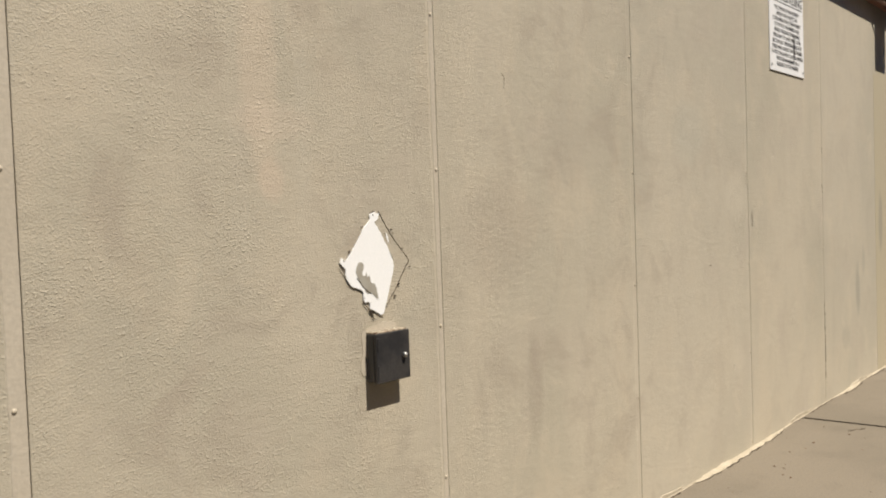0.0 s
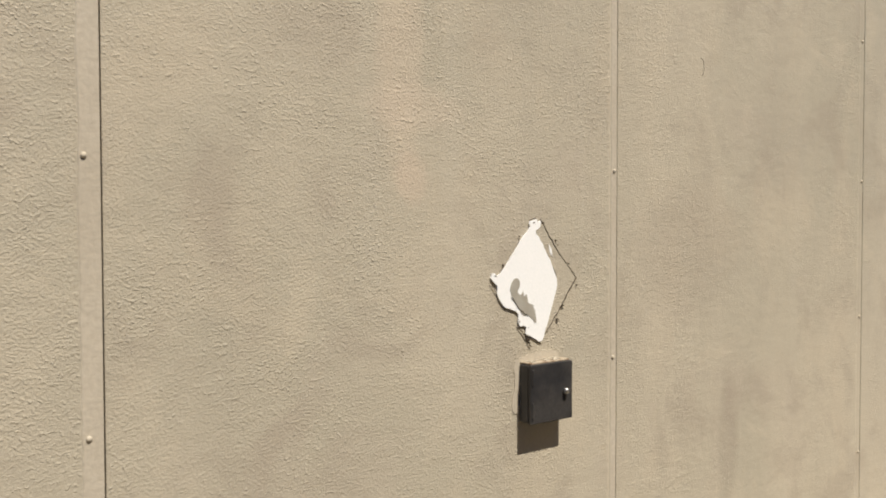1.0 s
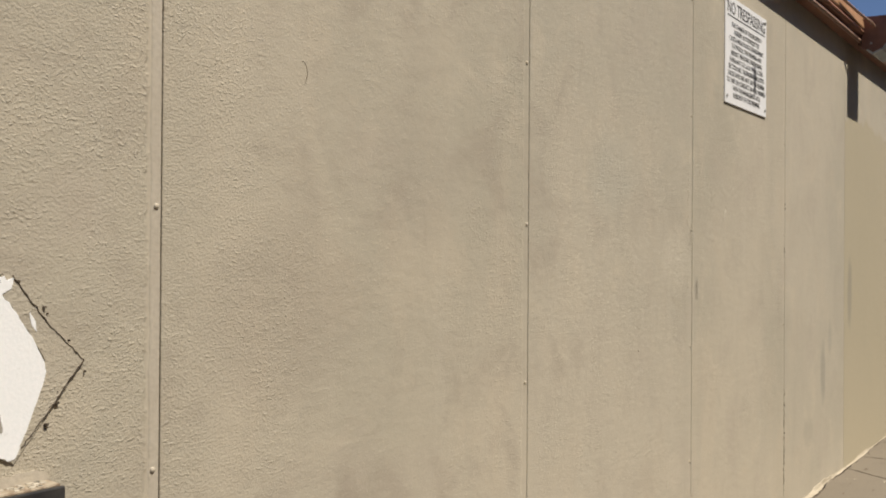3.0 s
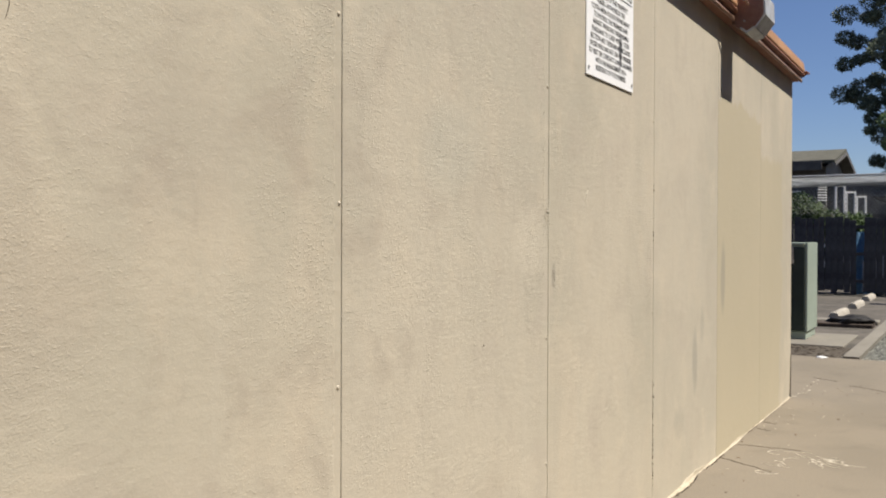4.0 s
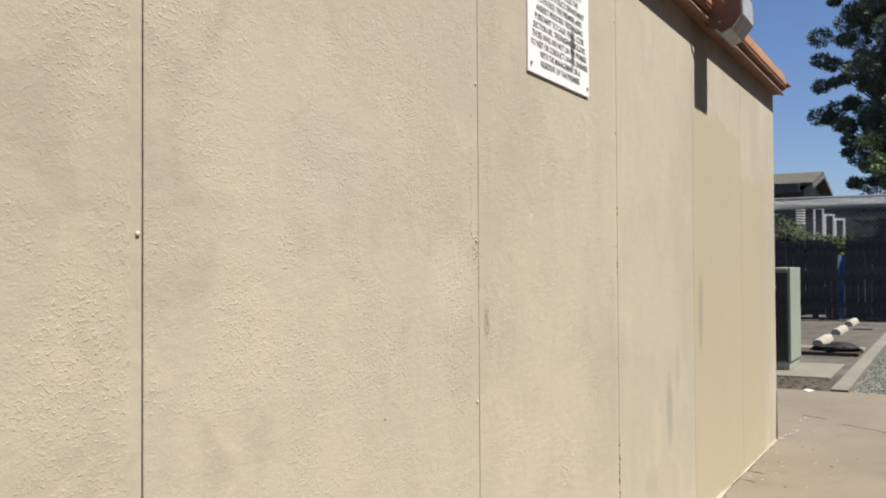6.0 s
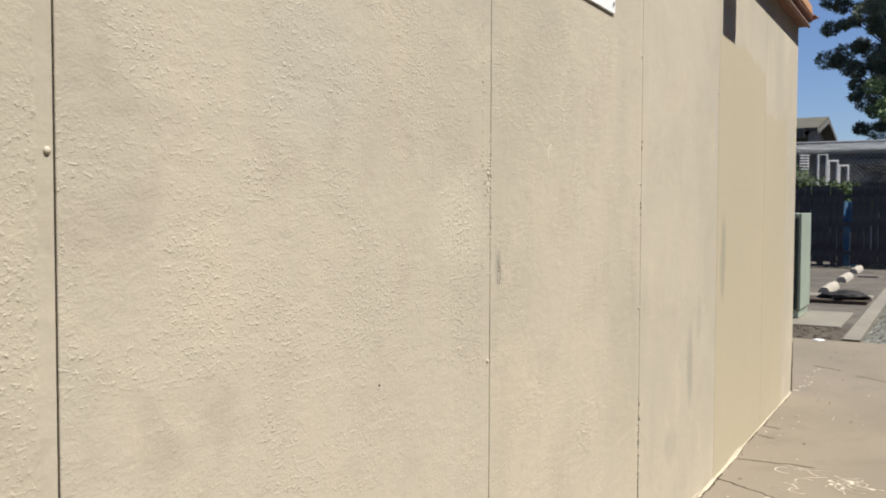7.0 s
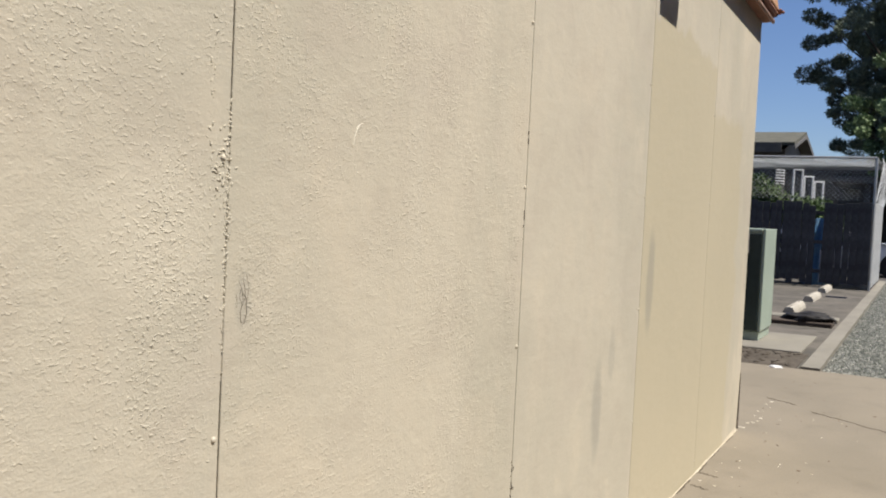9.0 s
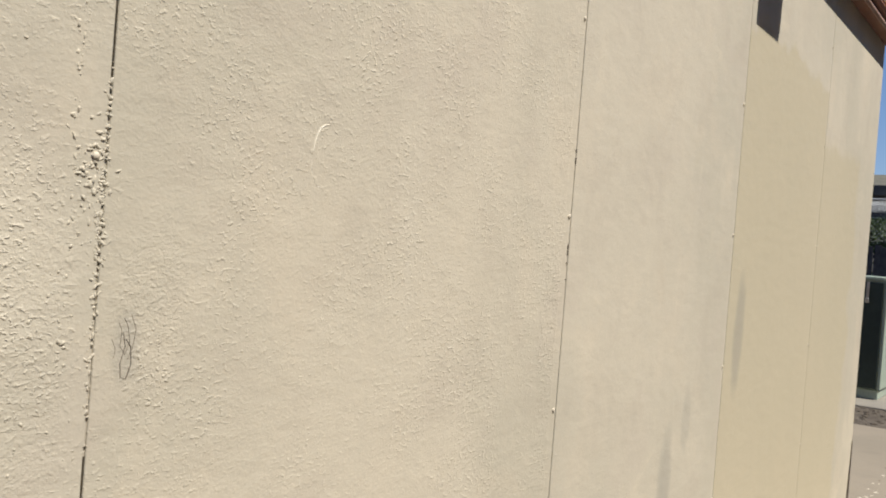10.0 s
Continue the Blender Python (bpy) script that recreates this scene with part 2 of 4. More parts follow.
BED = ground_material("gravel_bed", (0.066, 0.070, 0.063), (0.097, 0.099, 0.088), (0.040, 0.040, 0.037), 6.0, 0.015, 30.0)
MORTAR = plain("cream_mortar", (0.458, 0.400, 0.299), (0.528, 0.466, 0.361), 9, 0.9, 0, 0.003, 80)
WHITE_PAINT = plain("spilt_white_paint", (0.60, 0.55, 0.45), (0.42, 0.375, 0.295), 30, 0.8)
# green for the cabinet's shaded face, with the shade deepened in the colour
SHADE_GREEN = plain("shade_green_enamel", (0.028, 0.042, 0.034), (0.04, 0.056, 0.046), 3, 0.6)
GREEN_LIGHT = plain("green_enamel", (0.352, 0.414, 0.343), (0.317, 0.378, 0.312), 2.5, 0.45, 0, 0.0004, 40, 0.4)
OLD_WOOD = plain("dark_stained_boards", (0.036, 0.036, 0.040), (0.070, 0.070, 0.075), 3, 0.85, 0, 0.002, 30)
GALV = plain("galvanised_pipe", (0.370, 0.378, 0.378), (0.440, 0.440, 0.440), 6, 0.45, 0.5)
WIRE = plain("galvanised_wire", (0.24, 0.25, 0.26), (0.29, 0.30, 0.30), 6, 0.5, 0.3)
SLAT = plain("pale_privacy_slat", (0.33, 0.335, 0.33), (0.39, 0.395, 0.385), 3, 0.6)
WHITE = plain("white_enamel", (0.78, 0.78, 0.77), (0.72, 0.72, 0.71), 5, 0.4)
STOP = plain("cream_concrete", (0.42, 0.385, 0.32), (0.34, 0.31, 0.26), 5, 0.9, 0, 0.003, 40)
BLUE = plain("blue_plastic", (0.12, 0.28, 0.50), (0.22, 0.40, 0.60), 4, 0.5)
ROOFING = plain("olive_shingle", (0.085, 0.082, 0.062), (0.11, 0.105, 0.08), 2, 0.9, 0, 0.01, 9)
FAR_WALL = plain("grey_stucco", (0.105, 0.10, 0.092), (0.135, 0.127, 0.115), 1.5, 0.9)
DARK_WALL = plain("dark_carport_wall", (0.10, 0.095, 0.09), (0.14, 0.132, 0.122), 1.5, 0.9)
NEIGHBOUR = plain("neighbour_stucco", (0.46, 0.37, 0.27), (0.50, 0.41, 0.30), 1.5, 0.9)
RUBBER = plain("black_rubber", (0.018, 0.018, 0.018), (0.028, 0.028, 0.028), 9, 0.85)
def car_paint(name, a, b):
    m = Nodes(name, 0.28, 0.0, 0.5)
    return m.done(m.mix(m.step(m.noise(m.local(), 0.9, 2), 0.35, 0.65), a, b))


CAR_WHITE = car_paint("white_car_paint", (0.80, 0.80, 0.80), (0.76, 0.76, 0.76))
CAR_BLUE = car_paint("grey_blue_car_paint", (0.19, 0.205, 0.28), (0.22, 0.235, 0.31))
DARK_GLASS = plain("dark_car_glass", (0.012, 0.014, 0.016), (0.02, 0.022, 0.024), 3, 0.12, 0, 0.00005, 10, 0.2)
RIM = plain("dark_alloy_rim", (0.10, 0.10, 0.10), (0.13, 0.13, 0.13), 6, 0.4, 0.5)
BARK = plain("dark_bark", (0.05, 0.038, 0.028), (0.09, 0.07, 0.05), 4, 0.95, 0, 0.02, 14)
INK = plain("black_ink", (0.016, 0.016, 0.018), (0.03, 0.03, 0.032), 40, 0.6)
BLACK_BAG = plain("black_plastic_bag", (0.014, 0.013, 0.013), (0.026, 0.024, 0.023), 8, 0.65, 0, 0.004, 30, 0.25)


def leaf_material(name, a, b):
    m = Nodes(name, 0.55, 0.0, 0.35)
    c = m.mix(m.island(), a, b)
    c = m.mix(m.step(m.noise(m.position(), 0.9, 2), 0.35, 0.65, 0.0, 0.4), c, tuple(v * 0.6 for v in a))
    m.shader.inputs["Subsurface Weight"].default_value = 0.0
    return m.done(c)


LEAF = leaf_material("broad_leaf", (0.11, 0.165, 0.07), (0.25, 0.33, 0.15))
NEEDLE = leaf_material("pine_needle", (0.075, 0.10, 0.075), (0.18, 0.21, 0.13))
HEDGE = leaf_material("hedge_leaf", (0.07, 0.115, 0.035), (0.17, 0.23, 0.08))


def pebble_material():
    m = Nodes("gravel_stone", 0.85, 0.0, 0.3)
    i = m.island()
    c = m.mix(i, (0.10, 0.105, 0.09), (0.24, 0.24, 0.21))
    c = m.mix(m.step(i, 0.86, 1.0), c, (0.36, 0.35, 0.31))
    return m.done(c, m.noise(m.position(), 70, 2), 0.002)


PEBBLE = pebble_material()


def sign_material():
    m = Nodes("white_sign_sheet", 0.5, 0.0, 0.4)
    p = m.local()
    x, y, z = m.axes(p)
    n = m.noise(p, 22, 4)
    wob = m.math("MULTIPLY", m.math("SUBTRACT", n, 0.5), 0.05)
    dx = m.math("DIVIDE", m.math("SUBTRACT", m.math("ADD", x, wob), 0.385), 0.022)
    dz = m.math("DIVIDE", m.math("SUBTRACT", m.math("ADD", z, wob), 0.150), 0.085)
    d = m.math("ADD", m.math("MULTIPLY", dx, dx), m.math("MULTIPLY", dz, dz))
    c = m.mix(m.step(n, 0.4, 0.8, 0.0, 0.25), (0.90, 0.91, 0.91), (0.80, 0.80, 0.78))
    c = m.mix(m.step(d, 1.1, 0.2, 0.0, 0.9), c, (0.07, 0.075, 0.085))
    return m.done(c, n, 0.0008)


SIGN = sign_material()


def glass_material():
    m = Nodes("lamp_lens", 0.25, 0.0, 0.5)
    p = m.local()
    c = m.mix(m.step(m.noise(p, 14, 4), 0.35, 0.7), (0.80, 0.81, 0.80), (0.62, 0.62, 0.60))
    m.shader.inputs["Transmission Weight"].default_value = 0.35
    return m.done(c, m.math("SINE", m.math("MULTIPLY", m.axes(p)[0], 500.0)), 0.0002)


LENS = glass_material()


# ---- builders ----
def add_box(bm, a, b, bevel=0.0, segments=1):
    made = bmesh.ops.create_cube(bm, size=1)["verts"]
    for v in made:
        v.co = [(p + q) / 2 + c * (q - p) for p, q, c in zip(a, b, v.co)]
    if bevel:
        edges = {e for v in made for e in v.link_edges}
        bmesh.ops.bevel(bm, geom=list(edges), offset=bevel, segments=segments, affect="EDGES", profile=0.5)
    return bm


def box(a, b, bevel=0.0, segments=1):
    return add_box(bmesh.new(), a, b, bevel, segments)


def add_rod(bm, a, b, r, sides=8, r2=None):
    a, b = Vector(a), Vector(b)
    m = Matrix.Translation((a + b) / 2) @ (b - a).to_track_quat("Z", "Y").to_matrix().to_4x4()
    bmesh.ops.create_cone(bm, cap_ends=True, segments=sides, radius1=r, radius2=r if r2 is None else r2, depth=(b - a).length, matrix=m)
    return bm


def rod(a, b, r, sides=8, r2=None):
    return add_rod(bmesh.new(), a, b, r, sides, r2)


def prism(outline, axis, low, high):
    """A closed outline drawn out along one axis (0: x, 1: y, 2: z) from low to high."""
    bm = bmesh.new()
    rings = []
    for w in (low, high):
        rings.append([bm.verts.new((p[:axis] + (w,) + p[axis:])) for p in (tuple(q) for q in outline)])
    n = len(outline)
    for i in range(n):
        bm.faces.new((rings[0][i], rings[0][(i + 1) % n], rings[1][(i + 1) % n], rings[1][i]))
    caps = [bm.faces.new(rings[0][::-1]), bm.faces.new(rings[1])]
    for cap in caps:
        cap.normal_update()
    bmesh.ops.triangulate(bm, faces=caps, ngon_method="EAR_CLIP")
    bmesh.ops.recalc_face_normals(bm, faces=bm.faces)
    return bm


def ribbon(points, width, z, thick=0.0012):
    """A thin, uneven strip along a path on the floor."""
    bm = bmesh.new()
    rows = []
    for i, p in enumerate(points):
        q = points[min(i + 1, len(points) - 1)]
        o = points[max(i - 1, 0)]
        side = Vector((-(q[1] - o[1]), q[0] - o[0], 0)).normalized() * width * random.uniform(0.25, 0.75)
        c = Vector((p[0], p[1], 0))
        rows.append([bm.verts.new(c + side + Vector((0, 0, z + thick))), bm.verts.new(c - side + Vector((0, 0, z + thick))),
                     bm.verts.new(c - side * 1.1 + Vector((0, 0, z))), bm.verts.new(c + side * 1.1 + Vector((0, 0, z)))])
    for a, b in zip(rows, rows[1:]):
        for i in range(4):
            bm.faces.new((a[i], a[(i + 1) % 4], b[(i + 1) % 4], b[i]))
    bmesh.ops.recalc_face_normals(bm, faces=bm.faces)
    return bm


def mesh_of(name, bm, material, smooth=False):
    me = bpy.data.meshes.new(name)
    bm.to_mesh(me)
    bm.free()
    me.materials.append(material)
    if smooth:
        me.polygons.foreach_set("use_smooth", [True] * len(me.polygons))
    return me


def part(name, bm, material, parent=None, label="", smooth=False):
    ob = new(name, mesh_of(name, bm, material, smooth))
    ob.parent = parent
    return tagged(ob, label)


def thing(name, place, label, category, group="", kind="", turn=0.0):
    ob = new(name)
    ob.empty_display_size = 0.1
    ob.matrix_world = pose(*place, 0, 0, turn)
    return tagged(ob, label, category, group, kind)


def setting(name, bm, material, label, category):
    return tagged(part(name, bm, material), label, category, "", "structure")


def jagged(a, b, steps, sway):
    a, b = Vector(a), Vector(b)
    side = Vector((-(b - a).y, (b - a).x)).normalized()
    return [tuple(a.lerp(b, i / steps) + side * (random.uniform(-sway, sway) if 0 < i < steps else 0)) for i in range(steps + 1)]


# ---- the ground ----
ground = setting("ground", box((-150, -150, -0.4), (260, 150, -0.05)), STREET, "wide grey asphalt ground reaching to the horizon", "ground")
lot = setting("parking_lot", box((10.3, -0.02, -0.3), (28.0, 14, -0.012)), ASPHALT, "worn grey-brown asphalt parking lot behind the building", "parking lot")
bed = setting("gravel_ground", box((10.33, -1.42, -0.3), (28.0, -0.1, -0.03)), BED, "dark bed under the loose gravel strip", "ground")
pavement = tagged(new("pavement"), "tan concrete walkway along the stucco wall, cracked and stained", "walkway", "", "structure")
side_walk = setting("side_pavement", box((20.5, -9, -0.3), (27.4, -1.64, 0.0), 0.01), CONCRETE, "sunlit tan concrete slab beside the gravel", "pavement")
street = setting("road", box((28.0, -90, -0.3), (36.0, 90, -0.02)), STREET, "dark asphalt street with parked cars", "road")

# ---- the stucco building ----
WALL_TOP, EAST = 2.62, 7.335
wall = setting("wall_south", box((-8.54, 0.007, -0.2), (EAST - 0.004, 0.2, WALL_TOP)), BACKING, "long beige stucco wall of panels with thin dark joints", "wall")
setting("wall_east", box((EAST - 0.2, 0.2, -0.2), (EAST, 7.0, WALL_TOP)), NEIGHBOUR, "beige stucco end wall round the corner", "wall")
setting("wall_west", box((-8.74, 0.0, -0.2), (-8.54, 7.0, WALL_TOP)), NEIGHBOUR, "beige stucco end wall", "wall")
setting("wall_north", box((-8.54, 6.8, -0.2), (EAST - 0.2, 7.0, WALL_TOP)), NEIGHBOUR, "beige stucco back wall", "wall")
setting("roof", box((-8.74, 0.03, WALL_TOP + 0.002), (EAST, 7.0, WALL_TOP + 0.1)), FASCIA, "flat roof of the stucco building", "roof")

# the neighbour whose shadow lies along the walkway
NEAR_Y = -4.2
SHADE_H = (-0.98 - NEAR_Y) * 1.88
setting("wall_neighbour", box((-14, NEAR_Y - 6, -0.2), (20.15, NEAR_Y, SHADE_H)), NEIGHBOUR, "plain stucco building across the walkway, in shade", "building")

# eave trim
eave = thing("eave_trim", (0, 0, 2.59), "rusty orange metal roof edge with a faded drip lip", "eave", "", "structure")
part("fascia", prism([(0.012, 0.0), (-0.055, 0.0), (-0.055, 0.085), (0.012, 0.085)], 0, -8.6, 7.36), FASCIA, eave, "dark brown fascia board")
part("drip_edge", prism([(-0.057, -0.006), (-0.066, -0.010), (-0.074, 0.002), (-0.070, 0.018), (-0.057, 0.020)], 0, -8.6, 7.365), DRIP, eave, "faded pinkish drip edge")
part("trim_strip", prism([(-0.057, 0.030), (-0.084, 0.034), (-0.092, 0.048), (-0.086, 0.062), (-0.057, 0.064)], 0, -8.6, 7.37), FASCIA, eave, "brown trim strip")
part("metal_cap", prism([(-0.057, 0.070), (-0.089, 0.070), (-0.092, 0.078), (-0.080, 0.150), (0.03, 0.170), (0.03, 0.155), (-0.057, 0.135)], 0, -8.6, 7.37), CAP, eave, "orange metal cap")
part("end_cap", add_rod(box((7.37, -0.108, 0.050), (7.387, -0.070, 0.085), 0.004), (7.365, -0.108, 0.066), (7.397, -0.116, 0.066), 0.010), FASCIA, eave)

# ---- the lamp under the eave ----
lamp = thing("wall_lamp", (4.962, 0, 2.47), "rusty bronze wall lamp with a clouded lens on the roof edge", "wall lamp")
W = 0.27
shape = [(-0.076, 0.072), (-0.138, 0.036), (-0.186, 0.058), (-0.238, 0.130), (-0.234, 0.258), (-0.076, 0.264)]
part("housing", prism([(-0.096, 0.092), (-0.150, 0.085), (-0.180, 0.125), (-0.212, 0.165), (-0.228, 0.254), (-0.096, 0.266)], 0, 0.0, W), LAMP_BROWN, lamp, "bronze housing")
part("side_plate", prism(shape, 0, -0.006, 0.0), LAMP_BROWN, lamp)
part("side_plate", prism(shape, 0, W, W + 0.006), LAMP_BROWN, lamp)
part("front_lens", prism([(-0.184, 0.062), (-0.194, 0.056), (-0.248, 0.128), (-0.244, 0.246), (-0.234, 0.246), (-0.236, 0.134)], 0, -0.004, W + 0.004), LENS, lamp, "clouded front lens")
part("bottom_lens", prism([(-0.104, 0.058), (-0.142, 0.030), (-0.190, 0.054), (-0.184, 0.064), (-0.142, 0.042), (-0.108, 0.068)], 0, -0.010, W + 0.010), LENS, lamp, "clouded bottom lens")
part("mounting_plate", box((0.02, -0.099, 0.09), (W - 0.02, -0.050, 0.25), 0.004), LAMP_BROWN, lamp)
pipe = bmesh.new()
bend = [(-0.62, -0.105, 0.236), (-0.30, -0.112, 0.232), (-0.10, -0.122, 0.228), (-0.04, -0.140, 0.215), (0.002, -0.15, 0.195)]
for a, b in zip(bend, bend[1:]):
    add_rod(pipe, a, b, 0.008, 8)
part("conduit", pipe, DRIP, lamp, "faded painted conduit")
for dz in (0.10, 0.22):
    part("screw", rod((-0.006, -0.13, dz), (-0.011, -0.13, dz), 0.007, 8), STEEL, lamp)

# ---- the notice ----
SX, SZ, SW, SH = 2.781, 1.926, 0.552, 0.457
sign = thing("notice_sign", (SX, -0.0032, SZ), "white no trespassing sign with black lettering and a smear", "sign")
part("sheet", box((0, -0.003, 0), (SW, 0.004, SH), 0.0012), SIGN, sign)
LINES = [
    ("NO TRESPASSING", 0.385, 0.052, 0.500), ("THE OWNER OF THIS PROPERTY", 0.330, 0.021, 0.40), ("HEREBY AUTHORIZES THE", 0.300, 0.021, 0.33),
    ("COSTA MESA POLICE DEPARTMENT", 0.270, 0.021, 0.45), ("TO PATROL THE PREMISES AND", 0.240, 0.021, 0.40), ("ARREST PERSONS TRESPASSING", 0.210, 0.021, 0.42),
    ("PURSUANT TO CALIF. PENAL CODE", 0.180, 0.021, 0.44), ("SECTION 602. TRESPASSING INCLUDES", 0.150, 0.021, 0.47), ("THOSE WHO ARE NOT ON THE PREMISES", 0.120, 0.021, 0.49),
    ("TO VISIT OR CONDUCT LAWFUL BUSINESS", 0.090, 0.021, 0.51), ("WITH THE MANAGEMENT OR A", 0.060, 0.021, 0.36), ("RESIDENT OF THE PREMISES", 0.030, 0.021, 0.35),
]
for words, low, height, width in LINES:
    curve = bpy.data.curves.new("lettering", "FONT")
    curve.body, curve.size, curve.extrude, curve.offset = words, 1.0, 0.01, 0.004
    letters = new("lettering", curve)
    bpy.context.view_layer.update()
    me = bpy.data.meshes.new_from_object(letters.evaluated_get(bpy.context.evaluated_depsgraph_get()))
    bpy.data.objects.remove(letters)
    co = np.empty(len(me.vertices) * 3)
    me.vertices.foreach_get("co", co)
    co = co.reshape(-1, 3)
    span = co.max(0) - co.min(0)
    co = (co - co.min(0)) / span
    flat = np.stack([SW / 2 - width / 2 + co[:, 0] * width, -0.0033 - co[:, 2] * 0.0006, low + co[:, 1] * height], 1)
    me.vertices.foreach_set("co", flat.ravel())
    me.materials.clear()
    me.materials.append(INK)
    line = new("lettering", me)
    line.parent = sign
part("underline", box((0.025, -0.0042, 0.372), (SW - 0.025, -0.0031, 0.376)), INK, sign)
for px, pz in ((0.022, 0.03), (SW - 0.022, 0.03), (0.022, SH - 0.02), (SW - 0.022, SH - 0.02)):
    part("screw", rod((px, -0.003, pz), (px, -0.007, pz), 0.006, 8), STEEL, sign)

def lobed(corners, steps, rough):
    """A rounded outline through the corners, unsettled a little by noise."""
    out, n = [], len(corners)
    for i in range(n):
        p0, p1, p2, p3 = (Vector(corners[(i + k) % n]) for k in (-1, 0, 1, 2))
        for k in range(steps):
            f = k / steps
            v = p1 + ((p2 - p0) * f + (p0 * 2 - p1 * 5 + p2 * 4 - p3) * f * f + (p1 * 3 - p0 - p2 * 3 + p3) * f ** 3) * 0.5
            out.append((v.x + rough * noise.noise((v.x * 160, v.y * 160, 1.7)), v.y + rough * noise.noise((v.x * 160, v.y * 160, 6.2))))
    return out


# ---- the small dark box ----
cabinet = thing("utility_box", (-0.327, 0, 0.791), "small dark metal box on the wall with a round knob", "utility box")
BW, BH, BD = 0.128, 0.128, 0.040
part("body", box((0, -BD + 0.010, 0), (BW, -0.002, BH), 0.002), BLACK_BOX, cabinet)
part("top_lip", box((0.002, -BD + 0.004, BH), (BW - 0.004, 0.0, BH + 0.005), 0.0015), FLAKED, cabinet, "rusted, paint-flecked top edge")
door = part("door", box((-0.002, -BD, -0.003), (BW + 0.002, -BD + 0.008, BH + 0.001), 0.0025, 2), BLACK_BOX, cabinet, "dark grey metal door")
knob = bmesh.new()
bmesh.ops.create_uvsphere(knob, u_segments=14, v_segments=8, radius=0.0075, matrix=pose(0.104, -BD - 0.005, 0.062))
add_rod(knob, (0.104, -BD, 0.062), (0.104, -BD - 0.004, 0.062), 0.006, 12)
part("knob", knob, STEEL, door, "small bright knob", True)
part("hinge", rod((0.003, -BD - 0.001, 0.012), (0.003, -BD - 0.001, 0.045), 0.0028, 8), BLACK_BOX, cabinet)
part("hinge", rod((0.003, -BD - 0.001, 0.085), (0.003, -BD - 0.001, 0.118), 0.0028, 8), BLACK_BOX, cabinet)
fringe = lobed([(-0.014, 0.02), (-0.015, 0.08), (-0.012, 0.132), (0.02, 0.144), (0.07, 0.150), (0.115, 0.146), (0.128, 0.10), (0.10, 0.02)], 6, 0.004)
part("paint_fringe", prism(fringe, 1, -0.0012, 0.0), BATTEN, cabinet, "pale smooth paint left round the box")
flecks = bmesh.new()
for i in range(34):
    fx, fy = random.uniform(0.004, 0.112), random.uniform(-0.034, -0.004)
    add_box(flecks, (fx, fy, BH + 0.005), (fx + random.uniform(0.004, 0.012), fy + random.uniform(0.003, 0.008), BH + 0.0062))
part("paint_flecks", flecks, WHITE_PAINT, cabinet, "peeling pale paint")

# ---- the peeled diamond placard ----
placard = thing("peeled_placard", (-0.268, 0, 1.099), "diamond placard with its tan paint peeled to bare white", "placard")


def ragged(corners, cut, rough, centre):
    """An outline through the corners, cut into short steps that wander in and out from a centre."""
    out = []
    for i, a in enumerate(corners):
        b = corners[(i + 1) % len(corners)]
        n = max(2, int(math.dist(a, b) / cut))
        for k in range(n):
            f = k / n
            v = Vector((a[0] + (b[0] - a[0]) * f - centre[0], a[1] + (b[1] - a[1]) * f - centre[1]))
            push = noise.noise((v.x * 62, v.y * 62, 3.1)) * rough + noise.noise((v.x * 190, v.y * 190, 8.3)) * rough * 0.6
            v = v * (1 + push / max(0.02, v.length))
            out.append((v.x + centre[0], v.y + centre[1]))
    return out


def slab_of(outline, centre, low, high):
    """A thin piece on the wall with that outline, its faces drawn as a fan round a centre."""
    bm = bmesh.new()
    rings = [[bm.verts.new((p[0], w, p[1])) for p in outline] for w in (low, high)]
    mids = [bm.verts.new((centre[0], w, centre[1])) for w in (low, high)]
    for i in range(len(outline)):
        k = (i + 1) % len(outline)
        bm.faces.new((rings[0][i], rings[0][k], rings[1][k], rings[1][i]))
        bm.faces.new((rings[0][i], rings[0][k], mids[0]))
        bm.faces.new((rings[1][k], rings[1][i], mids[1]))
    bmesh.ops.recalc_face_normals(bm, faces=bm.faces)
    return bm


plate = ragged([(0.006, 0.140), (0.122, 0.004), (0.008, -0.140), (-0.134, 0.006)], 0.012, 0.002, (0, 0))
part("plate", slab_of(plate, (0, 0), -0.0030, 0.0), STUCCO, placard, "plate still under tan paint")
bare = lobed([(-0.030, 0.135), (-0.012, 0.141), (-0.004, 0.136), (0.006, 0.139), (0.002, 0.124), (-0.011, 0.114), (0.011, 0.083), (0.038, 0.040), (0.055, 0.006), (0.057, -0.012), (0.044, -0.051),
               (0.017, -0.116), (0.003, -0.135), (-0.026, -0.121), (-0.042, -0.114), (-0.041, -0.098), (-0.062, -0.092), (-0.069, -0.064), (-0.104, -0.051), (-0.127, -0.022), (-0.128, -0.004),
               (-0.145, 0.012), (-0.140, 0.025), (-0.120, 0.022), (-0.094, 0.050), (-0.059, 0.094), (-0.031, 0.120)], 6, 0.0034)
part("bare_patch", prism(bare, 1, -0.0042, -0.0015), OLD_WHITE, placard, "bright white bare patch")
scar = lobed([(-0.080, 0.009), (-0.067, 0.010), (-0.060, 0.000), (-0.067, -0.021), (-0.056, -0.026), (-0.052, -0.018), (-0.047, -0.030), (-0.040, -0.026), (-0.034, -0.046), (-0.020, -0.052), (-0.010, -0.084),
               (-0.014, -0.090), (-0.034, -0.072), (-0.051, -0.072), (-0.066, -0.052), (-0.084, -0.028), (-0.090, -0.012)], 5, 0.002)
part("scar", prism(scar, 1, -0.0050, -0.0036), PRIMER, placard, "grey scraped scar")

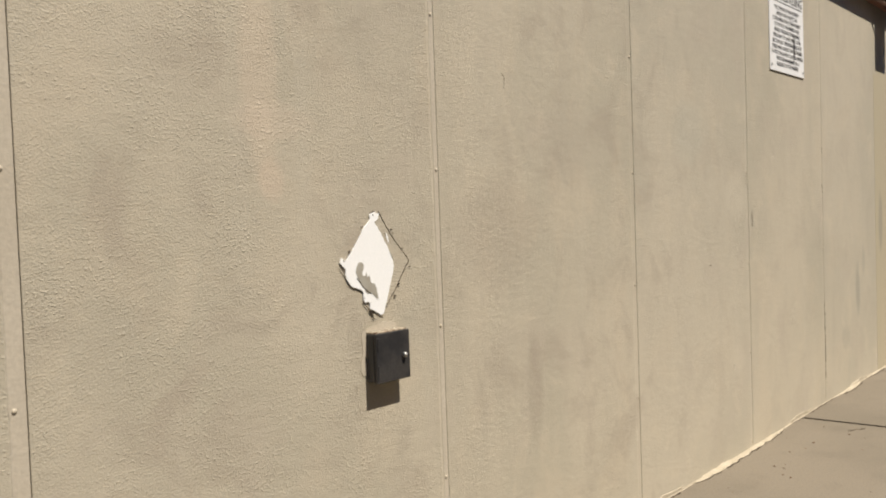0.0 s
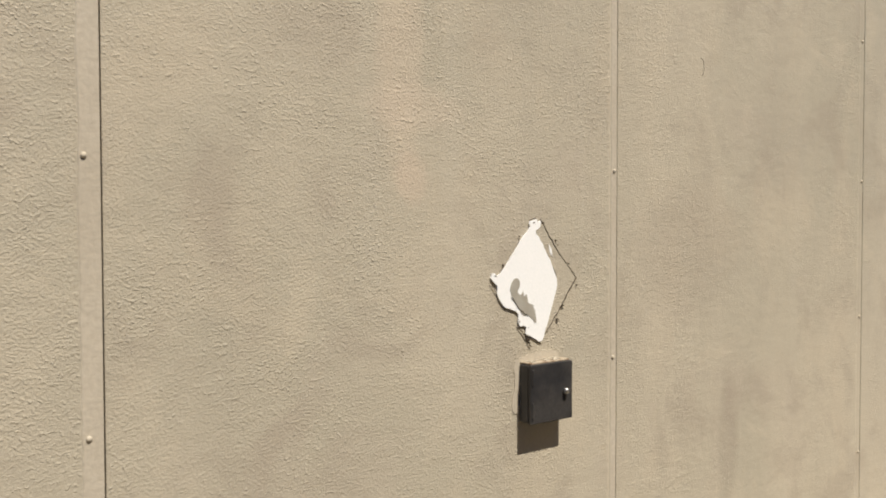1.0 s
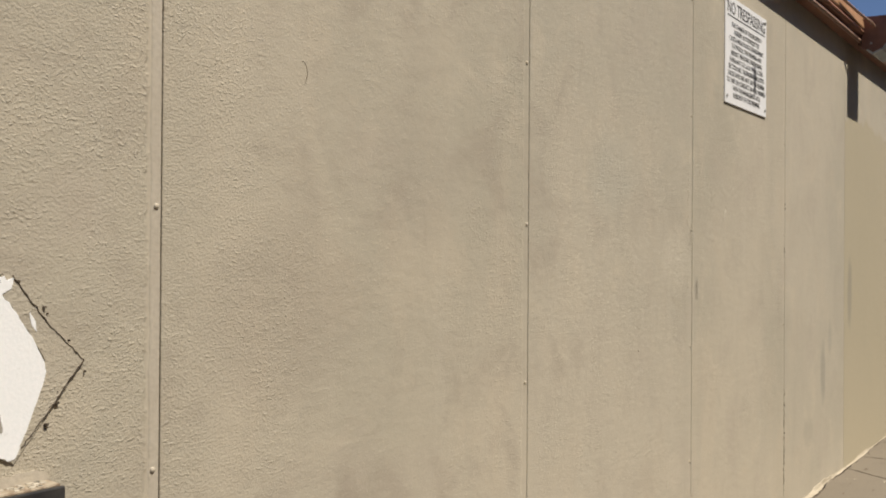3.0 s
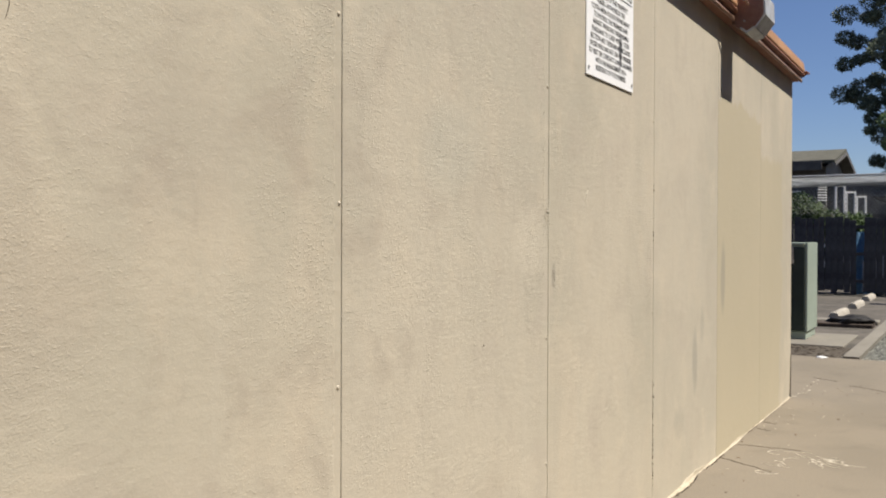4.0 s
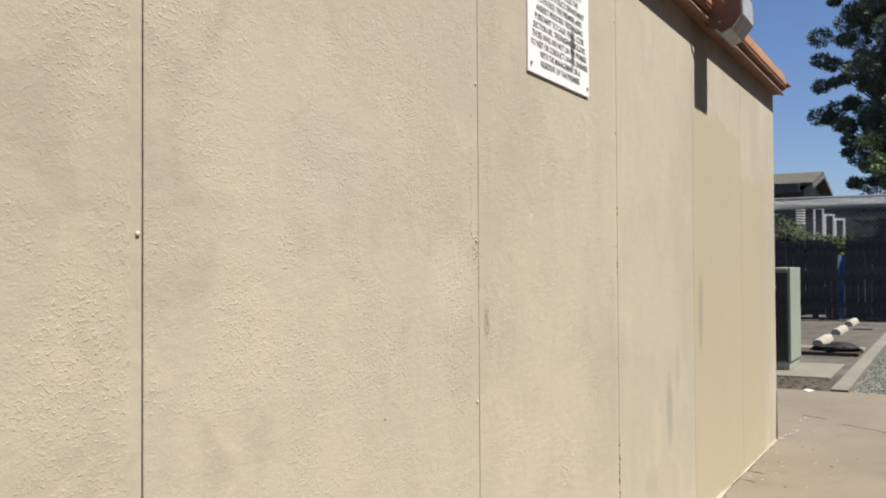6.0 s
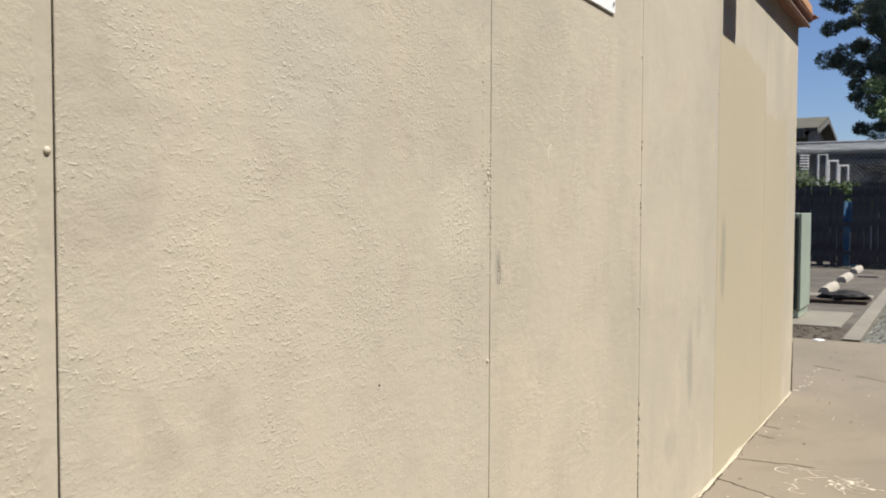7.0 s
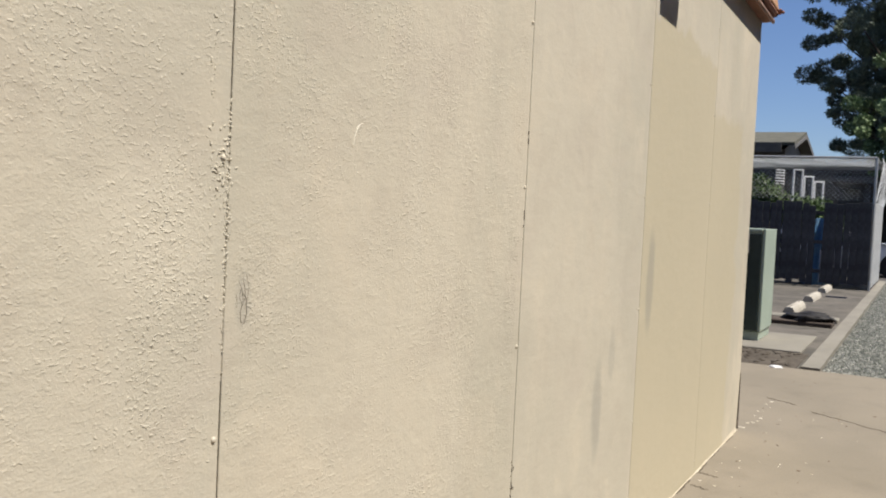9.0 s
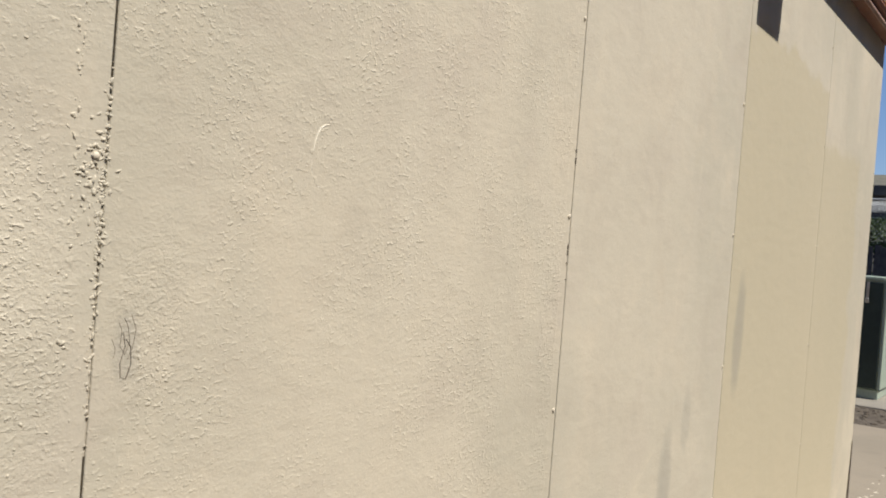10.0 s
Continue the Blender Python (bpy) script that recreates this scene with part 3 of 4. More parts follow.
chip = ragged([(0.030, 0.088), (0.040, 0.072), (0.042, 0.056), (0.034, 0.066)], 0.004, 0.002, (0.036, 0.072))
part("paint_chip", slab_of(chip, (0.036, 0.072), -0.0036, -0.0018), OLD_WHITE, placard, "small white chip")


def crack_on_wall(points, width, y):
    bm = bmesh.new()
    for a, b in zip(points, points[1:]):
        add_rod(bm, (a[0], y, a[1]), (b[0], y, b[1]), width * random.uniform(0.7, 1.0), 6)
    return bm


for a, b, w in (((0.004, 0.142), (0.060, 0.068), 0.0024), ((0.060, 0.068), (0.122, 0.006), 0.0018), ((0.122, 0.006), (0.070, -0.060), 0.0026), ((0.070, -0.060), (0.020, -0.118), 0.0018), ((-0.010, 0.112), (0.016, 0.076), 0.0014),
                ((0.022, 0.066), (0.056, 0.010), 0.0017), ((-0.094, 0.052), (-0.060, 0.096), 0.0010), ((-0.066, -0.094), (-0.024, -0.144), 0.0022), ((-0.147, 0.006), (-0.130, -0.018), 0.0017),
                ((-0.086, -0.030), (-0.064, -0.056), 0.0017), ((-0.064, -0.056), (-0.036, -0.074), 0.0020), ((-0.030, 0.138), (-0.010, 0.144), 0.0015), ((-0.108, 0.036), (-0.122, 0.024), 0.0012)):
    line = [(p[0], p[1]) for p in jagged(a, b, 12, 0.0016)]
    part("crack", crack_on_wall(line, w * 0.58, -0.0048 if -0.09 < a[0] < -0.06 and -0.06 < a[1] < 0 else -0.0032), GRIME, placard, "dark crack")
crumbs = bmesh.new()
for i in range(20):
    k = random.random()
    cx, cz = random.choice(((0.0 + k * 0.128, 0.14 - k * 0.13), (0.128 - k * 0.09, 0.01 - k * 0.12), (-0.07 + k * 0.05, -0.09 - k * 0.05), (-0.13 + k * 0.12, 0.02 + k * 0.12)))
    cx, cz, s = cx + random.gauss(0, 0.006), cz + random.gauss(0, 0.006), random.uniform(0.0008, 0.0022)
    add_box(crumbs, (cx - s, -0.0045, cz - s), (cx + s * random.uniform(0.5, 3), -0.0005, cz + s), 0.0004)
tagged(part("grime_specks", crumbs, GRIME, placard, "dark specks of grime"), kind="stuff")

# ---- marks and lumps on the wall ----
lumps = bmesh.new()
for i in range(620):
    k = random.random()
    if k < 0.34:
        lx, lz, size = 2.4385 + random.gauss(0, 0.0028), random.triangular(1.02, 1.50, 1.36), random.uniform(0.0010, 0.0026)
    elif k < 0.50:
        lx, lz, size = 2.424 + random.gauss(0, 0.011), 1.355 + random.gauss(0, 0.035), random.triangular(0.0010, 0.0042, 0.0014)
    elif k < 0.62:
        lx, lz, size = 2.398 + random.gauss(0, 0.004), random.uniform(1.15, 1.75), random.uniform(0.0010, 0.0030)
    elif k < 0.80:
        lx, lz, size = 2.35 + random.gauss(0, 0.05), 1.14 + random.gauss(0, 0.15), random.uniform(0.0008, 0.0024)
    elif k < 0.90:
        lx, lz, size = 3.615 + random.gauss(0, 0.02), 1.12 + random.gauss(0, 0.11), random.uniform(0.0008, 0.0022)
    else:
        lx, lz, size = 3.10 + random.gauss(0, 0.05), 0.62 + random.gauss(0, 0.07), random.uniform(0.0008, 0.0022)
    shape_m = Matrix.Translation((lx, 0.0004, lz)) @ pose(0, 0, 0, 0, random.uniform(0, 180), 0) @ Matrix.Diagonal((random.uniform(0.9, 2.0), 0.55, random.uniform(0.6, 1.1), 1))
    made = bmesh.ops.create_icosphere(lumps, subdivisions=2 if size > 0.002 else 1, radius=size, matrix=shape_m)["verts"]
    for v in made:
        v.co += Vector((noise.noise(v.co * 700), 0.5 * noise.noise(v.co * 700 + Vector((9, 0, 0))), noise.noise(v.co * 700 + Vector((0, 9, 0))))) * size * 0.55
tagged(part("stucco_lumps", lumps, STUCCO, wall, "beads of hardened stucco by the joints", True), kind="stuff")
part("joint_filler", box((2.4372, 0.0022, 1.02), (2.4428, 0.0120, 1.44), 0.0006), STUCCO, wall, "stucco clogging the joint")
chips = bmesh.new()
for i in range(80):
    k = random.random()
    cx, cz = (3.6585, random.uniform(1.5, 1.56)) if k < 0.05 else (3.66 + random.gauss(0, 0.004), random.uniform(0.12, 0.62)) if k < 0.8 else (3.655, random.uniform(1.2, 1.36))
    s = random.uniform(0.001, 0.003)
    add_box(chips, (cx - s, -0.0016, cz - s), (cx + s * 0.6, 0.002, cz + s * random.uniform(1, 3)), 0.0004)
part("joint_chips", chips, GRIME, wall, "dark chips along the joints")
for pts, w, mat, note in (
    ([(2.824, 1.474), (2.816, 1.473), (2.806, 1.467), (2.799, 1.456), (2.795, 1.444), (2.792, 1.430)], 0.0016, PALE, "pale curl of paint"),
    ([(2.791, 1.418), (2.791, 1.404), (2.793, 1.394)], 0.0009, PALE, "pale curl of paint"),
    ([(2.799, 1.387), (2.806, 1.379), (2.816, 1.377)], 0.0010, PALE, "pale curl of paint"),
    ([(2.474, 1.182), (2.480, 1.170), (2.478, 1.152), (2.486, 1.140), (2.492, 1.156), (2.488, 1.176), (2.482, 1.186)], 0.0007, GRIME, "dark scratched loop"),
    ([(2.492, 1.190), (2.500, 1.172), (2.497, 1.150), (2.490, 1.134)], 0.0006, GRIME, "dark scratched loop"),
    ([(2.466, 1.160), (2.472, 1.148), (2.470, 1.136)], 0.0006, GRIME, "dark scratch"),
    ([(2.482, 1.168), (2.486, 1.150), (2.480, 1.130), (2.482, 1.112), (2.490, 1.110), (2.496, 1.128), (2.494, 1.150), (2.486, 1.160)], 0.0009, GRIME, "dark scratched loop"),
    ([(0.336, 1.668), (0.346, 1.660), (0.350, 1.646), (0.347, 1.632)], 0.0011, GRIME, "short dark scratch"),
    ([(0.347, 1.632), (0.343, 1.620)], 0.0008, GRIME, "short dark scratch"),
    ([(2.206, 0.455), (2.207, 0.425)], 0.0022, PALE, "pale tick of paint"),
    ([(1.95, 0.95), (1.953, 0.947)], 0.0022, GRIME, "dark spot"),
):
    part("mark", crack_on_wall(pts, w, 0.0004), mat, wall, note)
part("corner_crack", prism([(7.292, 0.012), (7.337, 0.0), (7.337, 0.30), (7.331, 0.36)], 1, -0.0045, 0.01), GRIME, wall, "dark broken sliver at the corner")

# cream mortar smeared along the foot of the wall
def foot_size(fx):
    """How far the mortar reaches out over the floor and up the wall."""
    f = 0.55 if fx > 4.6 else 1.0
    out = 0.004 + 0.034 * max(0.0, noise.noise((fx * 2.7, 0.4, 0)) + 0.22) + 0.010 * noise.noise((fx * 19, 2.0, 0)) + 0.006 * noise.noise((fx * 60, 4.0, 0))
    up = 0.004 + 0.046 * max(0.0, noise.noise((fx * 2.2, 5.4, 0)) + 0.25) + 0.010 * noise.noise((fx * 15, 8.0, 0)) + 0.006 * noise.noise((fx * 55, 6.0, 0))
    return max(0.004, out * f), max(0.004, up * f)


fillet = bmesh.new()
rows = []
for i in range(900):
    fx = -3.0 + i * (EAST + 3.0) / 899
    w, h = foot_size(fx)
    rows.append([fillet.verts.new((fx, 0.004, h)), fillet.verts.new((fx, -0.0025, h * 0.8)), fillet.verts.new((fx, -w * 0.4, h * 0.22 + 0.002)), fillet.verts.new((fx, -w, 0.0008)), fillet.verts.new((fx, 0.004, -0.004))])
for a, b in zip(rows, rows[1:]):
    for k in range(5):
        fillet.faces.new((a[k], a[(k + 1) % 5], b[(k + 1) % 5], b[k]))
bmesh.ops.recalc_face_normals(fillet, faces=fillet.faces)
part("mortar_fillet", fillet, MORTAR, wall, "cream mortar smeared along the foot")

# ---- behind the building ----
pad = setting("equipment_pad", box((11.45, 0.08, -0.2), (13.05, 2.4, 0.012), 0.008), KERB, "pale concrete pad under the green cabinet", "concrete pad")
trafo = thing("transformer_cabinet", (11.98, 0.575, 0.012), "pale green metal utility cabinet on a concrete pad", "utility cabinet")
part("base", box((0.02, 0.02, 0.0), (0.80, 1.27, 0.10), 0.006), GREEN_LIGHT, trafo)
part("body", box((0, 0.04, 0.105), (0.82, 1.30, 1.22), 0.008, 2), GREEN_LIGHT, trafo)
part("front_door", box((0.0, 0.0, 0.105), (0.82, 0.035, 1.262), 0.006, 2), GREEN_LIGHT, trafo, "tall green front door")
# panel on the side away from the sun, painted darker to deepen its shade
part("side_door", box((-0.012, 0.038, 0.11), (-0.002, 1.29, 1.20), 0.003), SHADE_GREEN, trafo, "side door, its shade deepened in a dark green")
part("lid", box((-0.02, 0.036, 1.222), (0.84, 1.32, 1.262), 0.01, 2), GREEN_LIGHT, trafo)
hasp = part("hasp", box((-0.03, 0.17, 1.03), (-0.022, 0.20, 1.20), 0.003), STEEL, trafo, "pale metal hasp")
part("padlock", box((-0.046, 0.165, 0.985), (-0.024, 0.205, 1.035), 0.005), STEEL, hasp)

SOIL = ground_material("packed_soil", (0.075, 0.062, 0.048), (0.115, 0.098, 0.078), (0.035, 0.029, 0.022), 3.0, 0.02, 40.0, 0.8)
setting("soil_patch", prism([(10.32, 0.0), (11.44, 0.0), (11.44, 2.6), (10.32, 2.6)], 2, -0.1, -0.004), SOIL, "dark damp soil patch between slab and pad", "soil")
clods = bmesh.new()
for i in range(160):
    size = random.uniform(0.006, 0.026)
    bmesh.ops.create_icosphere(clods, subdivisions=1, radius=size, matrix=pose(random.uniform(10.36, 11.4), random.uniform(0.03, 1.6), -0.003, 0, 0, random.uniform(0, 180)) @ Matrix.Diagonal((1.5, 1, 0.6, 1)))
tagged(part("soil_clods", clods, SOIL), "loose dark clods and dead leaves on the soil", "soil", "", "stuff")
rag = bmesh.new()
bmesh.ops.create_icosphere(rag, subdivisions=3, radius=1.0)
for v in rag.verts:
    d = 1 + 0.5 * noise.noise(v.co * 2.1)
    v.co = Vector((v.co.x * 0.035 * d, v.co.y * 0.06 * d, max(0.0, v.co.z * 0.018 * d)))
rag_thing = tagged(part("rag", rag, WHITE, None, "", True), "crumpled white rag lying at the slab edge", "rag")
rag_thing.location = (10.22, 0.16, 0.0)

strip = setting("drain_strip", box((15.0, 0.0, -0.1), (15.40, 1.9, 0.05), 0.015), KERB, "pale concrete strip across the lot", "concrete strip")
timber = thing("timber_beam", (14.35, 0.02, 0.0), "dark weathered timber lying along the concrete strip", "timber")
part("beam", box((0.0, 0.0, -0.02), (0.42, 1.75, 0.05), 0.012), plain("wet_timber", (0.06, 0.045, 0.035), (0.09, 0.07, 0.055), 5, 0.9), timber)
bag = bmesh.new()
bmesh.ops.create_icosphere(bag, subdivisions=4, radius=1.0)
for v in bag.verts:
    d = 1 + 0.35 * noise.noise(v.co * 1.7) + 0.16 * noise.noise(v.co * 5)
    v.co = Vector((v.co.x * 0.24 * d, v.co.y * 0.30 * d, max(-0.05, v.co.z * 0.085 * d) + 0.035))
bag_thing = tagged(part("plastic_bag", bag, BLACK_BAG, None, "", True), "crumpled black plastic bag lying on the timber", "bag")
bag_thing.location = (14.62, 0.33, 0.045)

# wheel stops
wheel_stop = thing("wheel_stop", (15.95, 0.76, -0.012), "pale cream concrete wheel stop in the parking lot", "wheel stop", "wheel stops in a row")
part("block", prism([(-0.09, 0.0), (0.09, 0.0), (0.08, 0.05), (0.052, 0.095), (0.0, 0.108), (-0.052, 0.095), (-0.08, 0.05)], 0, 0.0, 1.45), STOP, wheel_stop)
for px in (0.25, 1.2):
    part("anchor_pin", rod((px, 0, 0.10), (px, 0, 0.113), 0.013, 8), RUST_LIP, wheel_stop, "rusty anchor pin")
copy_thing(wheel_stop, pose(18.65, 0.77, -0.012))
copy_thing(wheel_stop, pose(21.35, 0.80, -0.012))

# fenced pen: board front, wire above, wire roof, pale slatted side
FX, FY, FTOP = 23.2, 0.02, 2.90
pen = thing("fence", (FX, FY, 0), "tall dark board fence topped with chain-link wire", "fence")
random.seed(4)
board_mesh = [mesh_of("board", box((-0.012, -w / 2, low), (0.012, w / 2, top), 0.003), OLD_WOOD) for w, low, top in ((0.142, 0.05, 1.88), (0.140, 0.11, 1.90), (0.137, 0.08, 1.86), (0.144, 0.15, 1.92), (0.134, 0.06, 1.84))]
y = 0.09
while y < 8.3:
    if not 1.03 < y < 1.12:
        board = new("board", random.choice(board_mesh))
        board.parent = pen
        board.location = (random.uniform(-0.012, 0.012), y, random.uniform(-0.03, 0.03))
        board.rotation_euler = (random.uniform(-0.014, 0.014), 0, random.uniform(-0.10, 0.10))
    y += 0.142
for rz in (0.35, 1.0, 1.65):
    part("rail", box((0.016, 0.03, rz - 0.04), (0.055, 8.3, rz + 0.04), 0.004), OLD_WOOD, pen)
for py in (0.0, 5.6):
    part("post", rod((0.09, py, -0.05), (0.09, py, FTOP), 0.03, 10), GALV, pen)
for px, a, b in ((0.09, FTOP, FTOP),):
    part("top_rail", rod((px, 0, a), (px, 8.3, b), 0.024, 8), GALV, pen)
part("roof_rail", rod((4.2, 0, FTOP), (4.2, 8.3, FTOP), 0.03, 8), GALV, pen)
for py in (0.0, 2.4, 4.8, 7.2):
    part("roof_rail", rod((0.09, py, FTOP), (4.2, py, FTOP), 0.022, 8), GALV, pen)
part("post", rod((4.2, 0, -0.05), (4.2, 0, FTOP), 0.03, 10), GALV, pen)


def wire_sheet(u0, u1, v0, v1, pitch, r, place):
    """Chain-link wire as two sets of slanting wires; place turns sheet measures into metres."""
    verts, faces = [], []
    for sign_ in (1, -1):
        k = u0 - (v1 - v0)
        while k < u1 + (v1 - v0):
            a, b = (k, v0), (k + sign_ * (v1 - v0), v1)
            if sign_ < 0:
                a, b = (k, v0), (k - (v1 - v0), v1)
            f0, f1 = 0.0, 1.0
            du = b[0] - a[0]
            lo, hi = sorted(((u0 - a[0]) / du, (u1 - a[0]) / du))
            f0, f1 = max(0.0, lo), min(1.0, hi)
            if f1 - f0 > 0.01:
                p = Vector(place(a[0] + du * f0, a[1] + (b[1] - a[1]) * f0))
                q = Vector(place(a[0] + du * f1, a[1] + (b[1] - a[1]) * f1))
                d = (q - p).normalized()
                s = d.orthogonal().normalized() * r
                t = d.cross(s)
                n = len(verts)
                for c in (p, q):
                    verts.extend([c + s, c - s * 0.5 + t * 0.87, c - s * 0.5 - t * 0.87])
                faces.extend([(n, n + 1, n + 4, n + 3), (n + 1, n + 2, n + 5, n + 4), (n + 2, n, n + 3, n + 5)])
            k += pitch
    me = bpy.data.meshes.new("chain_link")
    me.from_pydata(verts, [], faces)
    me.materials.append(WIRE)
    ob = new("chain_link", me)
    ob.parent = pen
    return tagged(ob, "galvanised chain-link wire", "", "", "stuff")


wire_sheet(0.0, 8.3, 1.95, FTOP, 0.105, 0.0032, lambda u, v: (0.09, u, v))
wire_sheet(0.0, 8.3, 0.09, 4.2, 0.085, 0.0034, lambda u, v: (v, u, FTOP - 0.03 - 0.05 * math.sin((v - 0.09) / 4.11 * math.pi)))
wire_sheet(0.09, 4.2, 1.9, FTOP, 0.09, 0.0042, lambda u, v: (u, -0.02 - 0.16 * math.sin((v - 1.9) / 1.2 * math.pi), v))
slat_mesh = mesh_of("slat", box((-0.034, -0.006, 0.05), (0.034, 0.006, 1.92), 0.002), SLAT)
for i in range(56):
    slat = new("slat", slat_mesh)
    slat.parent = pen
    slat.location = (0.13 + i * 0.072, -0.03, 0)
tarp = thing("blue_tarp", (FX + 0.32, FY + 1.03, 0), "faded blue and white tarp seen through a fence gap", "tarp")
fold = bmesh.new()
grid = bmesh.ops.create_grid(fold, x_segments=10, y_segments=26, size=0.5)["verts"]
for v in grid:
    v.co = Vector((0.05 * math.sin(v.co.x * 14) + 0.03 * noise.noise(v.co * 6), v.co.x * 0.5, 0.78 + v.co.y * 1.5))
bmesh.ops.solidify(fold, geom=list(fold.faces), thickness=0.006)
part("sheet", fold, BLUE, tarp, "", True)
part("white_band", box((-0.075, -0.20, 0.10), (-0.065, 0.02, 0.82), 0.003), WHITE, tarp, "white lower band")

# street sign post seen edge on
post = thing("street_sign", (20.6, -0.78, -0.03), "thin galvanised street sign post seen edge on", "street sign")
part("post", box((-0.02, -0.022, -0.2), (0.02, 0.022, 2.72), 0.004), GALV, post)
part("plate", box((-0.22, -0.034, 2.05), (0.22, -0.026, 2.74), 0.002), WHITE, post, "pale sign plate")

# ---- cars ----
def car(name, place, length, width, height, paint, label, hatch):
    """A car along y with its nose towards +y of its own axes."""
    c = thing(name, place, label, "car", "parked cars")
    h, L = height, length
    body = prism([(0.02 * L, 0.30), (0.0, 0.50), (0.02 * L, 0.62 * h), (0.20 * L, 0.64 * h), (0.78 * L, 0.62 * h), (0.93 * L, 0.55 * h), (0.995 * L, 0.45 * h), (L, 0.26), (0.97 * L, 0.20), (0.03 * L, 0.20)], 0, 0, width)
    bmesh.ops.bevel(body, geom=[e for e in body.edges if abs(e.verts[0].co.x - e.verts[1].co.x) < 0.01], offset=0.06, segments=2, affect="EDGES")
    part("body", body, paint, c, "", False)
    top = prism([(0.05 * L, 0.62 * h), (0.10 * L, 0.92 * h), (0.30 * L, h), (0.44 * L, 0.985 * h), (0.53 * L, 0.88 * h), (0.655 * L, 0.61 * h)], 0, 0.10, width - 0.10)
    part("roof", top, paint, c)
    for side in (0.092, width - 0.100):
        glass = prism([(0.13 * L, 0.655 * h), (0.155 * L, 0.90 * h), (0.30 * L, 0.955 * h), (0.43 * L, 0.945 * h), (0.505 * L, 0.86 * h), (0.60 * L, 0.655 * h)], 0, side, side + 0.008)
        part("side_window", glass, DARK_GLASS, c, "dark side window")
    for wy in (0.19 * L, 0.81 * L):
        for wx, s in ((-0.01, 1), (width + 0.01, -1)):
            arch = part("wheel_arch", rod((wx - 0.002 * s, wy, 0.33), (wx + 0.10 * s, wy, 0.33), 0.385, 24), RUBBER, c)
            tyre = bmesh.new()
            add_rod(tyre, (wx - 0.012 * s, wy, 0.33), (wx + 0.2 * s, wy, 0.33), 0.33, 28)
            w = part("wheel", tyre, RUBBER, c, "black tyre")
            part("rim", rod((wx - 0.022 * s, wy, 0.33), (wx - 0.008 * s, wy, 0.33), 0.215, 20), RIM, w, "alloy rim")
            for k in range(5):
                a = k * math.tau / 5
                part("spoke_gap", rod((wx - 0.026 * s, wy + 0.13 * math.cos(a), 0.33 + 0.13 * math.sin(a)), (wx - 0.020 * s, wy + 0.13 * math.cos(a), 0.33 + 0.13 * math.sin(a)), 0.042, 8), RUBBER, w)
    for wx in (0.02, width - 0.30):
        part("headlight", box((wx, 0.90 * L, 0.47 * h), (wx + 0.28, 0.965 * L, 0.53 * h), 0.02), DARK_GLASS, c, "dark headlight")
        part("tail_light", box((wx, -0.012, 0.50 * h), (wx + 0.28, 0.05 * L, 0.58 * h), 0.02), plain("red_lens", (0.20, 0.01, 0.01), (0.25, 0.015, 0.012), 5, 0.3), c, "red tail light")
    part("grille", box((0.25, 0.985 * L, 0.26), (width - 0.25, 1.005 * L, 0.42), 0.01), RUBBER, c, "black grille")
    part("bumper_vent", box((-0.006, 0.93 * L, 0.22), (0.16, 1.003 * L, 0.36), 0.01), RUBBER, c, "black bumper vent")
    return c


white_car = car("parked_car", (31.9, 3.3, -0.02), 4.45, 1.8, 1.45, CAR_WHITE, "white car parked on the street behind the fence", True)
white_car.matrix_world = pose(31.7, 3.3, -0.02, 0, 0, 180)
blue_car = car("parked_car", (33.0, -2.75, -0.02), 4.55, 1.8, 1.44, CAR_BLUE, "grey-blue car parked across the street in shade", False)

# ---- carport and houses ----
carport = thing("carport", (37.0, -7.5, -0.05), "shaded dark carport with pale posts and beam", "carport")
part("back_wall", box((5.0, 0, 0), (5.2, 9.5, 3.2)), DARK_WALL, carport)
part("side_wall", box((0.2, 8.3, 0), (5.0, 8.5, 3.1)), DARK_WALL, carport)
part("roof", box((-0.5, -0.3, 3.0), (5.4, 9.6, 3.25), 0.02), DARK_WALL, carport)
part("beam", box((-0.1, 0, 2.62), (0.1, 7.0, 2.84), 0.01), SLAT, carport, "pale beam")
part("fascia", box((-0.56, -0.3, 3.02), (-0.505, 9.6, 3.14), 0.006), FAR_WALL, carport, "grey fascia board")
for py in (0.2, 2.6, 4.88, 6.75):
    part("post", box((-0.08, py - 0.08, 0), (0.08, py + 0.08, 2.62), 0.01), SLAT, carport, "pale post")
    part("brace", rod((0, py + 0.05, 2.1), (0, py + 0.55, 2.63), 0.05, 6), FAR_WALL, carport)

house = thing("apartment_house", (45.0, 4.4, -0.05), "grey two-storey house with a low olive shingle roof", "house")
part("wall", prism([(0.7, 0.0), (7.3, 0.0), (7.3, 4.9), (4.0, 5.70), (0.7, 4.9)], 1, 0.5, 22.0), FAR_WALL, house)
part("roof", prism([(-0.2, 5.02), (4.0, 5.86), (8.2, 5.02), (8.2, 5.16), (4.0, 6.02), (-0.2, 5.16)], 1, 0.0, 22.6), ROOFING, house, "olive shingle roof")
part("fascia", box((-0.26, 0.55, 4.70), (-0.205, 22.6, 5.15), 0.01), DARK_WALL, house, "dark eave board")
part("gable_board", prism([(-0.2, 4.86), (4.0, 5.70), (8.2, 4.86), (8.2, 5.01), (4.0, 5.85), (-0.2, 5.01)], 1, -0.04, 0.0), DARK_WALL, house, "dark gable board")
part("wing", box((1.0, -4.6, 0), (5.0, 0.495, 4.25), 0.01), FAR_WALL, house, "lower grey wing")
